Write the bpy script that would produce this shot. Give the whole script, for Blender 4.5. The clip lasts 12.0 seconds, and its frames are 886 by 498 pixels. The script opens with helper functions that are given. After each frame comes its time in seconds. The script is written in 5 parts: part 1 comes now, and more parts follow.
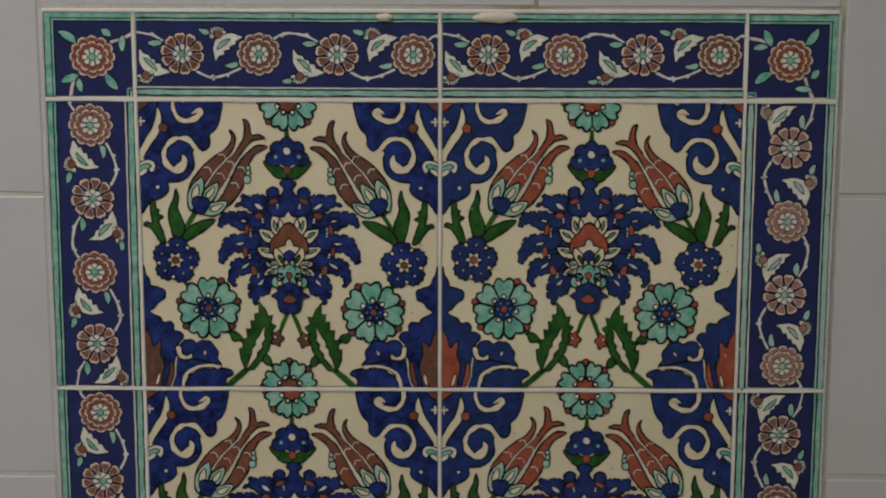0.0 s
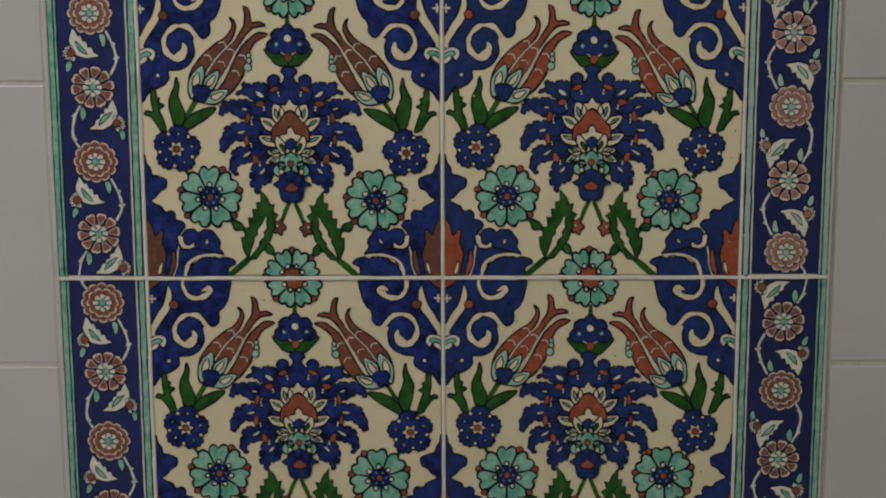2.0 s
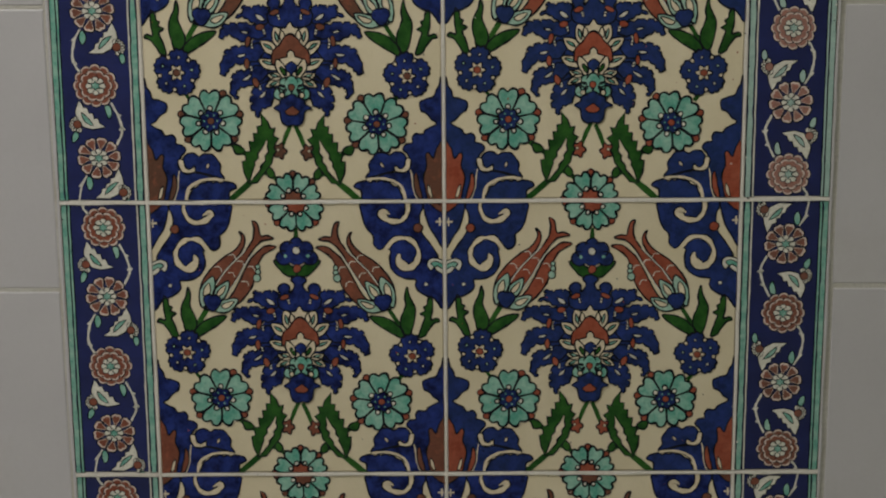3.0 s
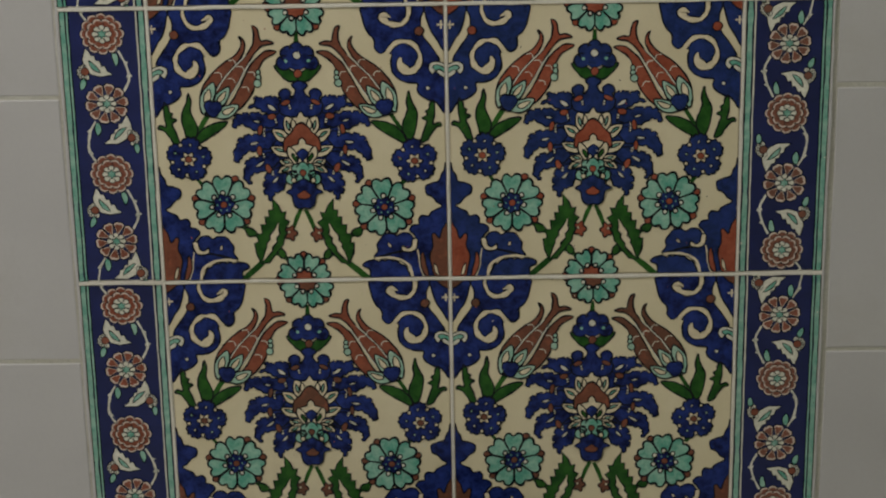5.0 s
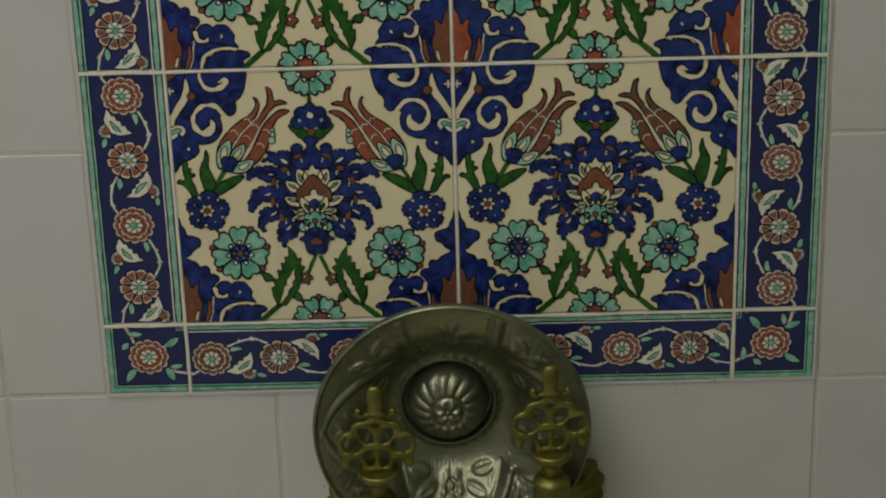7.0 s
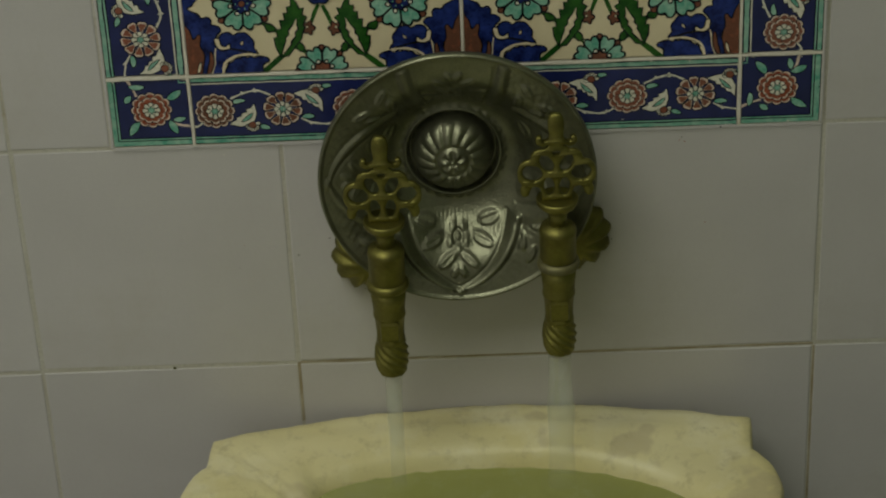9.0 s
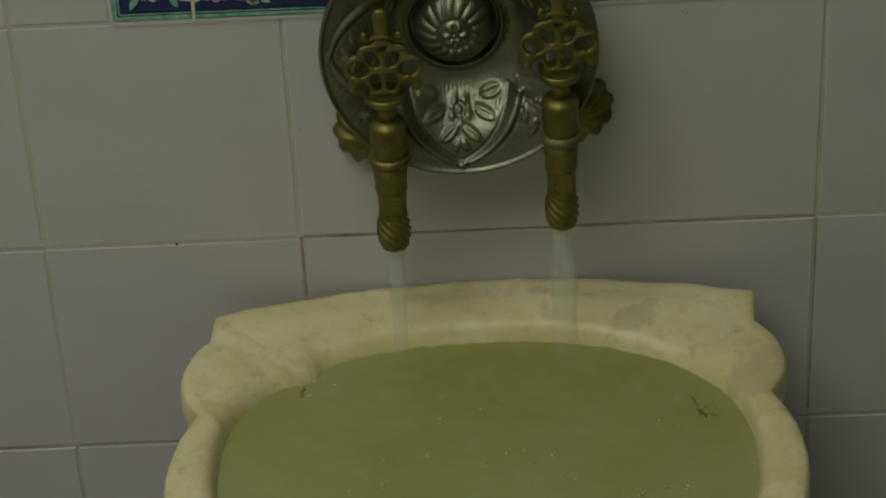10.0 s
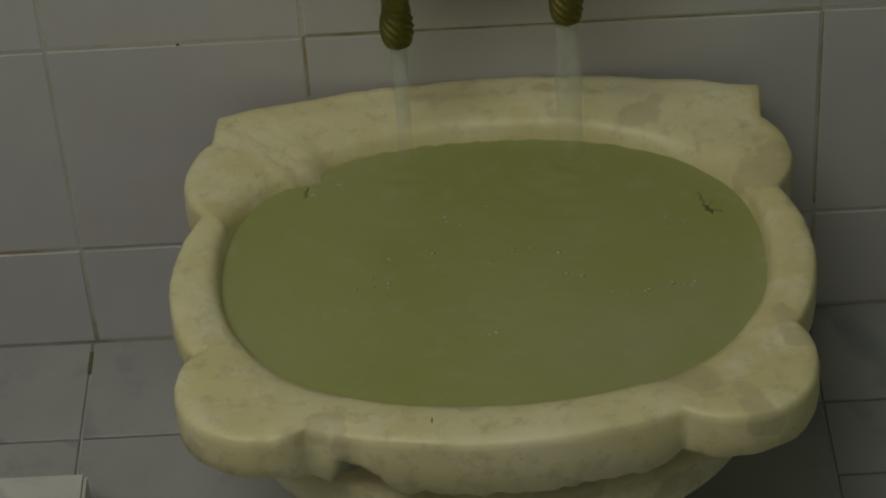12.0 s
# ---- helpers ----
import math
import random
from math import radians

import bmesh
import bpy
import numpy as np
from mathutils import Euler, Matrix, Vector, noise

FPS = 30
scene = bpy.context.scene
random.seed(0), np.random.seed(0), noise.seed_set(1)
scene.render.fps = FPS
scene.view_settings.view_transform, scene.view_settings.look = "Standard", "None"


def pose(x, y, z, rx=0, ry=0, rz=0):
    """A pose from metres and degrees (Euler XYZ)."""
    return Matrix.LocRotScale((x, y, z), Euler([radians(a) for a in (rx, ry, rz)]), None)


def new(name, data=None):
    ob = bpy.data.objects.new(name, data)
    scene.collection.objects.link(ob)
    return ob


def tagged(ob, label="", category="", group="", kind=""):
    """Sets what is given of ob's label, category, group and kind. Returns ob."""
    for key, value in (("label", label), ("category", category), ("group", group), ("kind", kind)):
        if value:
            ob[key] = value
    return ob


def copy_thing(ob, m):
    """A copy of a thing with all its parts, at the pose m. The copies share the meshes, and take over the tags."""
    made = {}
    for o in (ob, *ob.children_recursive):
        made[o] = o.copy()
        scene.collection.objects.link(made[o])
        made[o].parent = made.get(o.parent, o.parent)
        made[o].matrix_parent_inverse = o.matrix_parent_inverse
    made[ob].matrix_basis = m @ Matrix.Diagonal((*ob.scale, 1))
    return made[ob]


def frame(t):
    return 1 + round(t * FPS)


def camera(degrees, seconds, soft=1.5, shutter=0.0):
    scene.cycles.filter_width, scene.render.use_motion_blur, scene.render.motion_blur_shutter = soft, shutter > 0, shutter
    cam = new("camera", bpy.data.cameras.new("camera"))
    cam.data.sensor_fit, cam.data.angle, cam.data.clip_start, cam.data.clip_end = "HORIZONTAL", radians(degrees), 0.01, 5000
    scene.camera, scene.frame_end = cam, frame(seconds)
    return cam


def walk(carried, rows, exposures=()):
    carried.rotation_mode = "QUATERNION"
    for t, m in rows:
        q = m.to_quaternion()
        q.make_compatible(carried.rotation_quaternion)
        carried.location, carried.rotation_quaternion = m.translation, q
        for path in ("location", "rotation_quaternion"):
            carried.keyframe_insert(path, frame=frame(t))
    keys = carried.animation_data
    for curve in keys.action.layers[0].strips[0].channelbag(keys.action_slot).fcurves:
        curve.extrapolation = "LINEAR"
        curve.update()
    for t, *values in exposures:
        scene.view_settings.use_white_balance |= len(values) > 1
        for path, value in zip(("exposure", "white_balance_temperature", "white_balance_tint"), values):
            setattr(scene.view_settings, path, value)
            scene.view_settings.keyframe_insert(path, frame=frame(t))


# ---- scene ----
from mathutils.geometry import tessellate_polygon

# ---- camera: stands in front of the wall and tilts down, sinking a little ----
cam = camera(19.613, 12.0, soft=2.1)
ROWS = [
    (0, 0.0167, -1.6636, 1.5281, 0.504, -15.581, 0.081),
    (0.5, 0.0161, -1.6629, 1.5240, 0.493, -16.104, 0.002),
    (1, 0.0154, -1.6622, 1.5198, 0.500, -16.498, -0.059),
    (1.5, 0.0148, -1.6614, 1.5157, 0.485, -16.987, -0.155),
    (2, 0.0141, -1.6607, 1.5115, 0.479, -17.593, -0.260),
    (2.5, 0.0134, -1.6600, 1.5074, 0.476, -18.278, -0.352),
    (4.5, 0.0108, -1.6572, 1.4908, 0.501, -21.940, -0.913),
    (5, 0.0102, -1.6565, 1.4867, 0.512, -22.969, -1.088),
    (5.5, 0.0095, -1.6558, 1.4826, 0.525, -23.853, -1.249),
    (6, 0.0088, -1.6551, 1.4784, 0.552, -24.883, -1.378),
    (6.5, 0.0082, -1.6544, 1.4743, 0.573, -25.930, -1.535),
    (7, 0.0075, -1.6537, 1.4701, 0.624, -27.288, -1.768),
    (7.2, 0.0073, -1.6534, 1.4685, 0.644, -27.793, -1.810),
    (9, 0.0049, -1.6508, 1.4536, 0.904, -32.486, -2.653),
    (9.5, 0.0042, -1.6501, 1.4494, 1.000, -33.778, -2.895),
    (10, 0.0036, -1.6494, 1.4453, 1.085, -35.114, -3.084),
    (10.5, 0.0029, -1.6487, 1.4411, 1.207, -36.419, -3.330),
    (11, 0.0023, -1.6480, 1.4370, 1.308, -37.541, -3.560),
    (11.5, 0.0016, -1.6473, 1.4329, 1.387, -38.452, -3.723),
    (12, 0.0010, -1.6466, 1.4287, 1.454, -39.264, -3.896),
]
EXPOSURES = [(0.0, 0.0, 6500, 10), (2.5, -0.02, 6600, 8), (5.0, 0.05, 6750, 5), (7.0, 0.14, 6950, 0), (9.0, -0.10, 7150, -5), (10.5, -0.43, 7000, -3), (12.0, -0.56, 6900, -1)]
walk(cam, [(t, pose(x, y, z, 0, 0, yaw) @ pose(0, 0, 0, 90 + pitch) @ pose(0, 0, 0, 0, 0, roll))
           for t, x, y, z, yaw, pitch, roll in ROWS], EXPOSURES)

# ---- light: one unseen area light overhead, added with a glowing disc; a dim room ----
world = bpy.data.worlds.new("room_air")
world.use_nodes = True
world.node_tree.nodes["Background"].inputs[0].default_value = (0.9, 0.95, 1.0, 1)
world.node_tree.nodes["Background"].inputs[1].default_value = 0.0
scene.world = world
lamp = bpy.data.lights.new("ceiling_lamp_light", "AREA")
lamp.shape, lamp.size, lamp.energy, lamp.color = "DISK", 1.36, 16.9, (0.978, 0.967, 0.916)
LAMP = (-0.66, -1.15, 2.40)
new("ceiling_lamp_light", lamp).matrix_world = pose(LAMP[0], LAMP[1], LAMP[2] - 0.075)


# ---- materials ----
def nodes_of(name):
    m = bpy.data.materials.new(name)
    m.use_nodes = True
    return m, m.node_tree.nodes, m.node_tree.links, m.node_tree.nodes["Principled BSDF"]


def noise_node(n, l, scale, detail=4.0, rough=0.55, coord="Object"):
    tc = n.new("ShaderNodeTexCoord")
    t = n.new("ShaderNodeTexNoise")
    t.inputs["Scale"].default_value, t.inputs["Detail"].default_value, t.inputs["Roughness"].default_value = scale, detail, rough
    l.new(tc.outputs[coord], t.inputs["Vector"])
    return t.outputs["Fac"]


def ramp(n, l, src, a, b):
    r = n.new("ShaderNodeMapRange")
    r.inputs["From Min"].default_value, r.inputs["From Max"].default_value = a, b
    l.new(src, r.inputs["Value"])
    return r.outputs["Result"]


def mix(n, l, fac, a, b):
    m = n.new("ShaderNodeMix")
    m.data_type = "RGBA"
    for sock, v in ((m.inputs[0], fac), (m.inputs[6], a), (m.inputs[7], b)):
        if isinstance(v, (int, float)):
            sock.default_value = v
        elif isinstance(v, tuple):
            sock.default_value = (*v, 1)
        else:
            l.new(v, sock)
    return m.outputs[2]


def bump(n, l, b, height, strength, dist):
    k = n.new("ShaderNodeBump")
    k.inputs["Strength"].default_value, k.inputs["Distance"].default_value = strength, dist
    l.new(height, k.inputs["Height"])
    l.new(k.outputs["Normal"], b.inputs["Normal"])


def surface(name, base, second, scale=12.0, lo=0.35, hi=0.7, fine=120.0, fine_amount=0.15, rough=0.4, metal=0.0,
            relief=0.1, dist=0.001, vary=0.0, third=None, third_scale=3.0, third_lo=0.55, third_hi=0.75):
    """Two scales of colour variation, a fine relief, and a little change from object to object."""
    m, n, l, b = nodes_of(name)
    col = mix(n, l, ramp(n, l, noise_node(n, l, scale), lo, hi), base, second)
    if third:
        col = mix(n, l, ramp(n, l, noise_node(n, l, third_scale, 6.0, 0.65), third_lo, third_hi), col, third)
    f = noise_node(n, l, fine, 3.0)
    dark = tuple(c * 0.55 for c in base)
    fr = n.new("ShaderNodeMath")
    fr.operation = "MULTIPLY"
    fr.inputs[1].default_value = fine_amount
    l.new(ramp(n, l, f, 0.45, 0.75), fr.inputs[0])
    col = mix(n, l, fr.outputs[0], col, dark)
    if vary:
        info = n.new("ShaderNodeObjectInfo")
        hsv = n.new("ShaderNodeHueSaturation")
        l.new(col, hsv.inputs["Color"])
        v = n.new("ShaderNodeMapRange")
        v.inputs["To Min"].default_value, v.inputs["To Max"].default_value = 1 - vary, 1 + vary
        l.new(info.outputs["Random"], v.inputs["Value"])
        l.new(v.outputs["Result"], hsv.inputs["Value"])
        col = hsv.outputs["Color"]
    l.new(col, b.inputs["Base Color"])
    b.inputs["Roughness"].default_value, b.inputs["Metallic"].default_value = rough, metal
    if relief:
        bump(n, l, b, f, relief, dist)
    return m


def pigment(name, base, second, rough=0.2, brown=None, pale=None, wash=None):
    """Hand-brushed colour under a clear glaze: cloudy, a little uneven. brown: what the object's own tint turns it to."""
    m, n, l, b = nodes_of(name)
    col = mix(n, l, ramp(n, l, noise_node(n, l, 80.0, 6.0, 0.68), 0.38, 0.62), base, second)
    if brown:
        info = n.new("ShaderNodeObjectInfo")
        sep = n.new("ShaderNodeSeparateColor")
        l.new(info.outputs["Color"], sep.inputs[0])
        col = mix(n, l, sep.outputs[0], brown, col)
        col = mix(n, l, sep.outputs[1], (0.42, 0.24, 0.21), col)
    if pale:
        info = n.new("ShaderNodeObjectInfo")
        sep = n.new("ShaderNodeSeparateColor")
        l.new(info.outputs["Color"], sep.inputs[0])
        col = mix(n, l, sep.outputs[1], pale, col)
    if wash:
        info = n.new("ShaderNodeObjectInfo")
        sep = n.new("ShaderNodeSeparateColor")
        l.new(info.outputs["Color"], sep.inputs[0])
        col = mix(n, l, sep.outputs[2], wash, col)
    # pooled and thinned colour
    pool = n.new("ShaderNodeMath")
    pool.operation = "MULTIPLY"
    pool.inputs[1].default_value = 0.45
    l.new(ramp(n, l, noise_node(n, l, 150.0, 3.0, 0.6), 0.52, 0.78), pool.inputs[0])
    col = mix(n, l, pool.outputs[0], col, tuple(min(1.0, c * 1.3) for c in second))
    hsv = n.new("ShaderNodeHueSaturation")
    l.new(col, hsv.inputs["Color"])
    l.new(ramp(n, l, noise_node(n, l, 420.0, 2.0), -1.5, 0.6), hsv.inputs["Value"])
    l.new(hsv.outputs["Color"], b.inputs["Base Color"])
    b.inputs["Roughness"].default_value, b.inputs["Specular IOR Level"].default_value = rough, 0.22
    bump(n, l, b, noise_node(n, l, 160.0, 3.0), 0.08, 0.0006)
    return m


CREAM = surface("cream_glaze", (0.668, 0.577, 0.405), (0.735, 0.645, 0.478), 25, fine=700, fine_amount=0.10, rough=0.28, relief=0.05, vary=0.03,
                third=(0.57, 0.475, 0.33), third_scale=14, third_lo=0.58, third_hi=0.85)
NAVY_FIELD = surface("navy_glaze", (0.008, 0.013, 0.076), (0.013, 0.021, 0.118), 40, fine=500, fine_amount=0.3, rough=0.3, relief=0.05, vary=0.12)
BLUE = pigment("cobalt_pigment", (0.003, 0.0055, 0.044), (0.020, 0.040, 0.218), wash=(0.020, 0.042, 0.128))
TEAL = pigment("turquoise_pigment", (0.095, 0.335, 0.265), (0.31, 0.525, 0.44), pale=(0.46, 0.55, 0.53))
GREEN = pigment("green_pigment", (0.010, 0.058, 0.010), (0.032, 0.12, 0.020))
RED = pigment("red_pigment", (0.28, 0.060, 0.032), (0.37, 0.10, 0.060), brown=(0.125, 0.060, 0.040))
BLACK = pigment("black_line", (0.004, 0.005, 0.007), (0.010, 0.011, 0.016))
PALE = pigment("pale_slip", (0.62, 0.60, 0.53), (0.72, 0.69, 0.62))
PINK = pigment("pinkish_slip", (0.60, 0.47, 0.42), (0.68, 0.56, 0.50))
MINT = pigment("mint_pigment", (0.26, 0.46, 0.38), (0.43, 0.57, 0.48))
CREAM_PAINT = pigment("cream_reserve", (0.67, 0.57, 0.415), (0.74, 0.64, 0.49))
FILLER = surface("plaster_filler", (0.60, 0.50, 0.42), (0.66, 0.56, 0.48), 60, rough=0.8, relief=0.3)
ART = [CREAM_PAINT, BLUE, TEAL, GREEN, RED, BLACK, PALE, PINK, MINT]
CRM, BLU, TEA, GRN, REDD, BLK, PAL, PNK, MNT = range(9)

WHITE_TILE = surface("white_wall_glaze", (0.494, 0.474, 0.500), (0.534, 0.514, 0.540), 9, fine=300, fine_amount=0.05, rough=0.28,
                     relief=0.06, dist=0.0015, vary=0.025, third=(0.470, 0.446, 0.450), third_scale=5)
GROUT = surface("white_grout", (0.74, 0.70, 0.66), (0.66, 0.61, 0.55), 30, fine=400, fine_amount=0.3, rough=0.9, relief=0.4,
                third=(0.34, 0.26, 0.15), third_scale=7, third_lo=0.60, third_hi=0.74)
WALL_GROUT = surface("aged_wall_grout", (0.53, 0.51, 0.48), (0.46, 0.43, 0.38), 22, fine=400, fine_amount=0.4, rough=0.9, relief=0.4,
                     third=(0.28, 0.21, 0.12), third_scale=7, third_lo=0.56, third_hi=0.70)
PLASTER = surface("painted_plaster", (0.56, 0.54, 0.53), (0.50, 0.48, 0.47), 4, rough=0.8)
# dull green picked for the bounce light it gives the right side
GREEN_BOUNCE = surface("green_bounce", (0.20, 0.25, 0.13), (0.17, 0.215, 0.11), 4, rough=0.8)


def worn_marble():
    """Cream marble worn pale in places, with sharp-edged greyish patches, faint dirt and pin holes."""
    m, n, l, b = nodes_of("worn_cream_marble")
    col = mix(n, l, ramp(n, l, noise_node(n, l, 6.0, 3.0), 0.38, 0.64), (0.635, 0.565, 0.300), (0.72, 0.662, 0.435))
    col = mix(n, l, ramp(n, l, noise_node(n, l, 26.0, 5.0, 0.6), 0.50, 0.72), col, (0.735, 0.685, 0.495))
    patch = n.new("ShaderNodeMath")
    patch.operation = "MULTIPLY"
    l.new(ramp(n, l, noise_node(n, l, 17.0, 3.0, 0.5), 0.585, 0.625), patch.inputs[0])
    patch.inputs[1].default_value = 0.50
    col = mix(n, l, patch.outputs[0], col, (0.44, 0.375, 0.245))
    soil = n.new("ShaderNodeMath")
    soil.operation = "MULTIPLY"
    l.new(ramp(n, l, noise_node(n, l, 60.0, 6.0, 0.7), 0.52, 0.78), soil.inputs[0])
    soil.inputs[1].default_value = 0.85
    col = mix(n, l, soil.outputs[0], col, (0.42, 0.365, 0.21))
    col = mix(n, l, ramp(n, l, noise_node(n, l, 210.0, 2.0), 0.74, 0.80), col, (0.36, 0.30, 0.17))
    l.new(col, b.inputs["Base Color"])
    b.inputs["Roughness"].default_value = 0.42
    bump(n, l, b, noise_node(n, l, 60.0, 6.0, 0.62), 0.30, 0.0022)
    return m


MARBLE = worn_marble()


def veined(name, base, second, vein, vary=0.05):
    """Polished marble: cloudy, crossed by thin soft veins that run aslant."""
    m, n, l, b = nodes_of(name)
    tc = n.new("ShaderNodeTexCoord")
    info = n.new("ShaderNodeObjectInfo")
    mp = n.new("ShaderNodeVectorMath")
    mp.operation = "ADD"
    l.new(tc.outputs["Object"], mp.inputs[0])
    l.new(info.outputs["Random"], mp.inputs[1])
    w = n.new("ShaderNodeTexWave")
    w.wave_profile, w.bands_direction = "SIN", "DIAGONAL"
    w.inputs["Scale"].default_value, w.inputs["Distortion"].default_value = 2.2, 6.0
    w.inputs["Detail"].default_value, w.inputs["Detail Scale"].default_value = 4.0, 1.6
    l.new(mp.outputs[0], w.inputs["Vector"])
    col = mix(n, l, ramp(n, l, noise_node(n, l, 7.0), 0.35, 0.7), base, second)
    thin = n.new("ShaderNodeMath")
    thin.operation = "MULTIPLY"
    l.new(ramp(n, l, w.outputs["Fac"], 0.90, 1.0), thin.inputs[0])
    l.new(ramp(n, l, noise_node(n, l, 9.0), 0.32, 0.62), thin.inputs[1])
    col = mix(n, l, thin.outputs[0], col, vein)
    col = mix(n, l, ramp(n, l, noise_node(n, l, 22.0, 5.0, 0.7), 0.56, 0.85), col, tuple(c * 0.72 for c in base))
    l.new(col, b.inputs["Base Color"])
    b.inputs["Roughness"].default_value = 0.34
    bump(n, l, b, noise_node(n, l, 120.0, 3.0), 0.08, 0.001)
    return m


FLOOR_MARBLE = veined("grey_white_marble", (0.31, 0.31, 0.315), (0.38, 0.38, 0.38), (0.18, 0.205, 0.22))
BLOCK_MARBLE = veined("white_marble", (0.52, 0.51, 0.49), (0.60, 0.59, 0.57), (0.34, 0.34, 0.34))
TIN = surface("tinned_copper", (0.245, 0.246, 0.180), (0.160, 0.163, 0.114), 40, fine=420, fine_amount=0.35, rough=0.40, metal=0.85, relief=0.5, dist=0.0008,
              third=(0.095, 0.098, 0.062), third_scale=28, third_lo=0.5, third_hi=0.75)
BRASS = surface("aged_brass", (0.255, 0.234, 0.074), (0.168, 0.155, 0.050), 60, fine=600, fine_amount=0.45, rough=0.52, metal=1.0, relief=0.25, dist=0.0005,
                third=(0.125, 0.108, 0.037), third_scale=45, third_lo=0.52, third_hi=0.75)
# glow of the added overhead disc, on top of the area light
ADDED_GLOW, _n, _l, _b = nodes_of("added_glow")
_b.inputs["Emission Color"].default_value, _b.inputs["Emission Strength"].default_value = (0.98, 0.95, 0.90, 1), 2.0


def water_material():
    m, n, l, b = nodes_of("cloudy_green_water")
    col = mix(n, l, ramp(n, l, noise_node(n, l, 6.0, 5.0, 0.65), 0.3, 0.72), (0.290, 0.300, 0.098), (0.326, 0.338, 0.145))
    col = mix(n, l, ramp(n, l, noise_node(n, l, 4.0, 6.0, 0.7), 0.46, 0.78), col, (0.335, 0.342, 0.195))
    col = mix(n, l, ramp(n, l, noise_node(n, l, 38.0, 4.0, 0.7), 0.56, 0.82), col, (0.345, 0.365, 0.190))
    l.new(col, b.inputs["Base Color"])
    b.inputs["Roughness"].default_value, b.inputs["IOR"].default_value = 0.08, 1.33
    bump(n, l, b, noise_node(n, l, 45.0, 3.0), 0.25, 0.002)
    return m


def stream_material(name, solid):
    m, n, l, b = nodes_of(name)
    b.inputs["Base Color"].default_value = (0.66, 0.69, 0.62, 1)
    b.inputs["Roughness"].default_value, b.inputs["IOR"].default_value = 0.12, 1.33
    tr = n.new("ShaderNodeBsdfTransparent")
    mx = n.new("ShaderNodeMixShader")
    tc = n.new("ShaderNodeTexCoord")
    sep = n.new("ShaderNodeSeparateXYZ")
    l.new(tc.outputs["Generated"], sep.inputs[0])
    thin = n.new("ShaderNodeMath")
    thin.operation = "MULTIPLY"
    l.new(ramp(n, l, noise_node(n, l, 60.0, 3.0), -0.2, 0.75 / solid), thin.inputs[0])
    l.new(ramp(n, l, sep.outputs[2], -0.12, 0.55), thin.inputs[1])
    l.new(thin.outputs[0], mx.inputs[0])
    l.new(tr.outputs[0], mx.inputs[1])
    l.new(b.outputs[0], mx.inputs[2])
    l.new(mx.outputs[0], n["Material Output"].inputs[0])
    return m


WATER = water_material()
STREAM, STREAM_WHITE = stream_material("clear_running_water", 0.30), stream_material("aerated_running_water", 0.30)
FOAM = surface("foam_bubbles", (0.40, 0.42, 0.29), (0.46, 0.47, 0.35), rough=0.15, relief=0)
SILT = surface("brown_silt", (0.215, 0.205, 0.075), (0.18, 0.165, 0.06), 200, rough=0.7)
DEBRIS = surface("dark_leaf_bits", (0.125, 0.125, 0.05), (0.085, 0.080, 0.034), 200, rough=0.7)


# ---- building helpers ----
def mesh_from(name, verts, faces, mats, slots=None, smooth=False):
    me = bpy.data.meshes.new(name)
    me.from_pydata(verts, [], faces)
    for m in mats if isinstance(mats, (list, tuple)) else [mats]:
        me.materials.append(m)
    if slots is not None:
        me.polygons.foreach_set("material_index", slots)
    if smooth:
        me.polygons.foreach_set("use_smooth", [True] * len(faces))
    me.update()
    return me


def child(name, me, parent, m=None, label=""):
    ob = new(name, me)
    ob.parent = parent
    if m is not None:
        ob.matrix_local = m
    return tagged(ob, label)


def part(name, bm, material, parent, label="", smooth=True):
    me = bpy.data.meshes.new(name)
    bm.normal_update()
    bm.to_mesh(me)
    bm.free()
    me.materials.append(material)
    if smooth:
        me.polygons.foreach_set("use_smooth", [True] * len(me.polygons))
    return child(name, me, parent, None, label)


def empty(name, x, y, z, label, category, group="", kind=""):
    ob = new(name)
    ob.location = (x, y, z)
    return tagged(ob, label, category, group, kind)


def slab_mesh(name, w, d, h, bevel, mats, wobble=0.0, seed=0):
    """A plate w wide (x), h high (z), d deep (+y) with its face at y = 0, bevelled at the face."""
    rnd = random.Random(seed)
    x, z = w / 2, h / 2
    j = [(rnd.uniform(-wobble, wobble), rnd.uniform(-wobble, wobble)) for _ in range(4)]
    cor = [(-x + j[0][0], -z + j[0][1]), (x + j[1][0], -z + j[1][1]), (x + j[2][0], z + j[2][1]), (-x + j[3][0], z + j[3][1])]
    sg = [(1, 1), (-1, 1), (-1, -1), (1, -1)]
    v = [(a, d, b) for a, b in cor] + [(a, bevel, b) for a, b in cor]
    v += [(a + s * bevel * 0.35, bevel * 0.3, b + t * bevel * 0.35) for (a, b), (s, t) in zip(cor, sg)]
    v += [(a + s * bevel, 0, b + t * bevel) for (a, b), (s, t) in zip(cor, sg)]
    f = [(12, 13, 14, 15), (3, 2, 1, 0)]
    for r in range(3):
        for k in range(4):
            f.append((r * 4 + k, r * 4 + (k + 1) % 4, r * 4 + 4 + (k + 1) % 4, r * 4 + 4 + k))
    return mesh_from(name, v, f, mats)


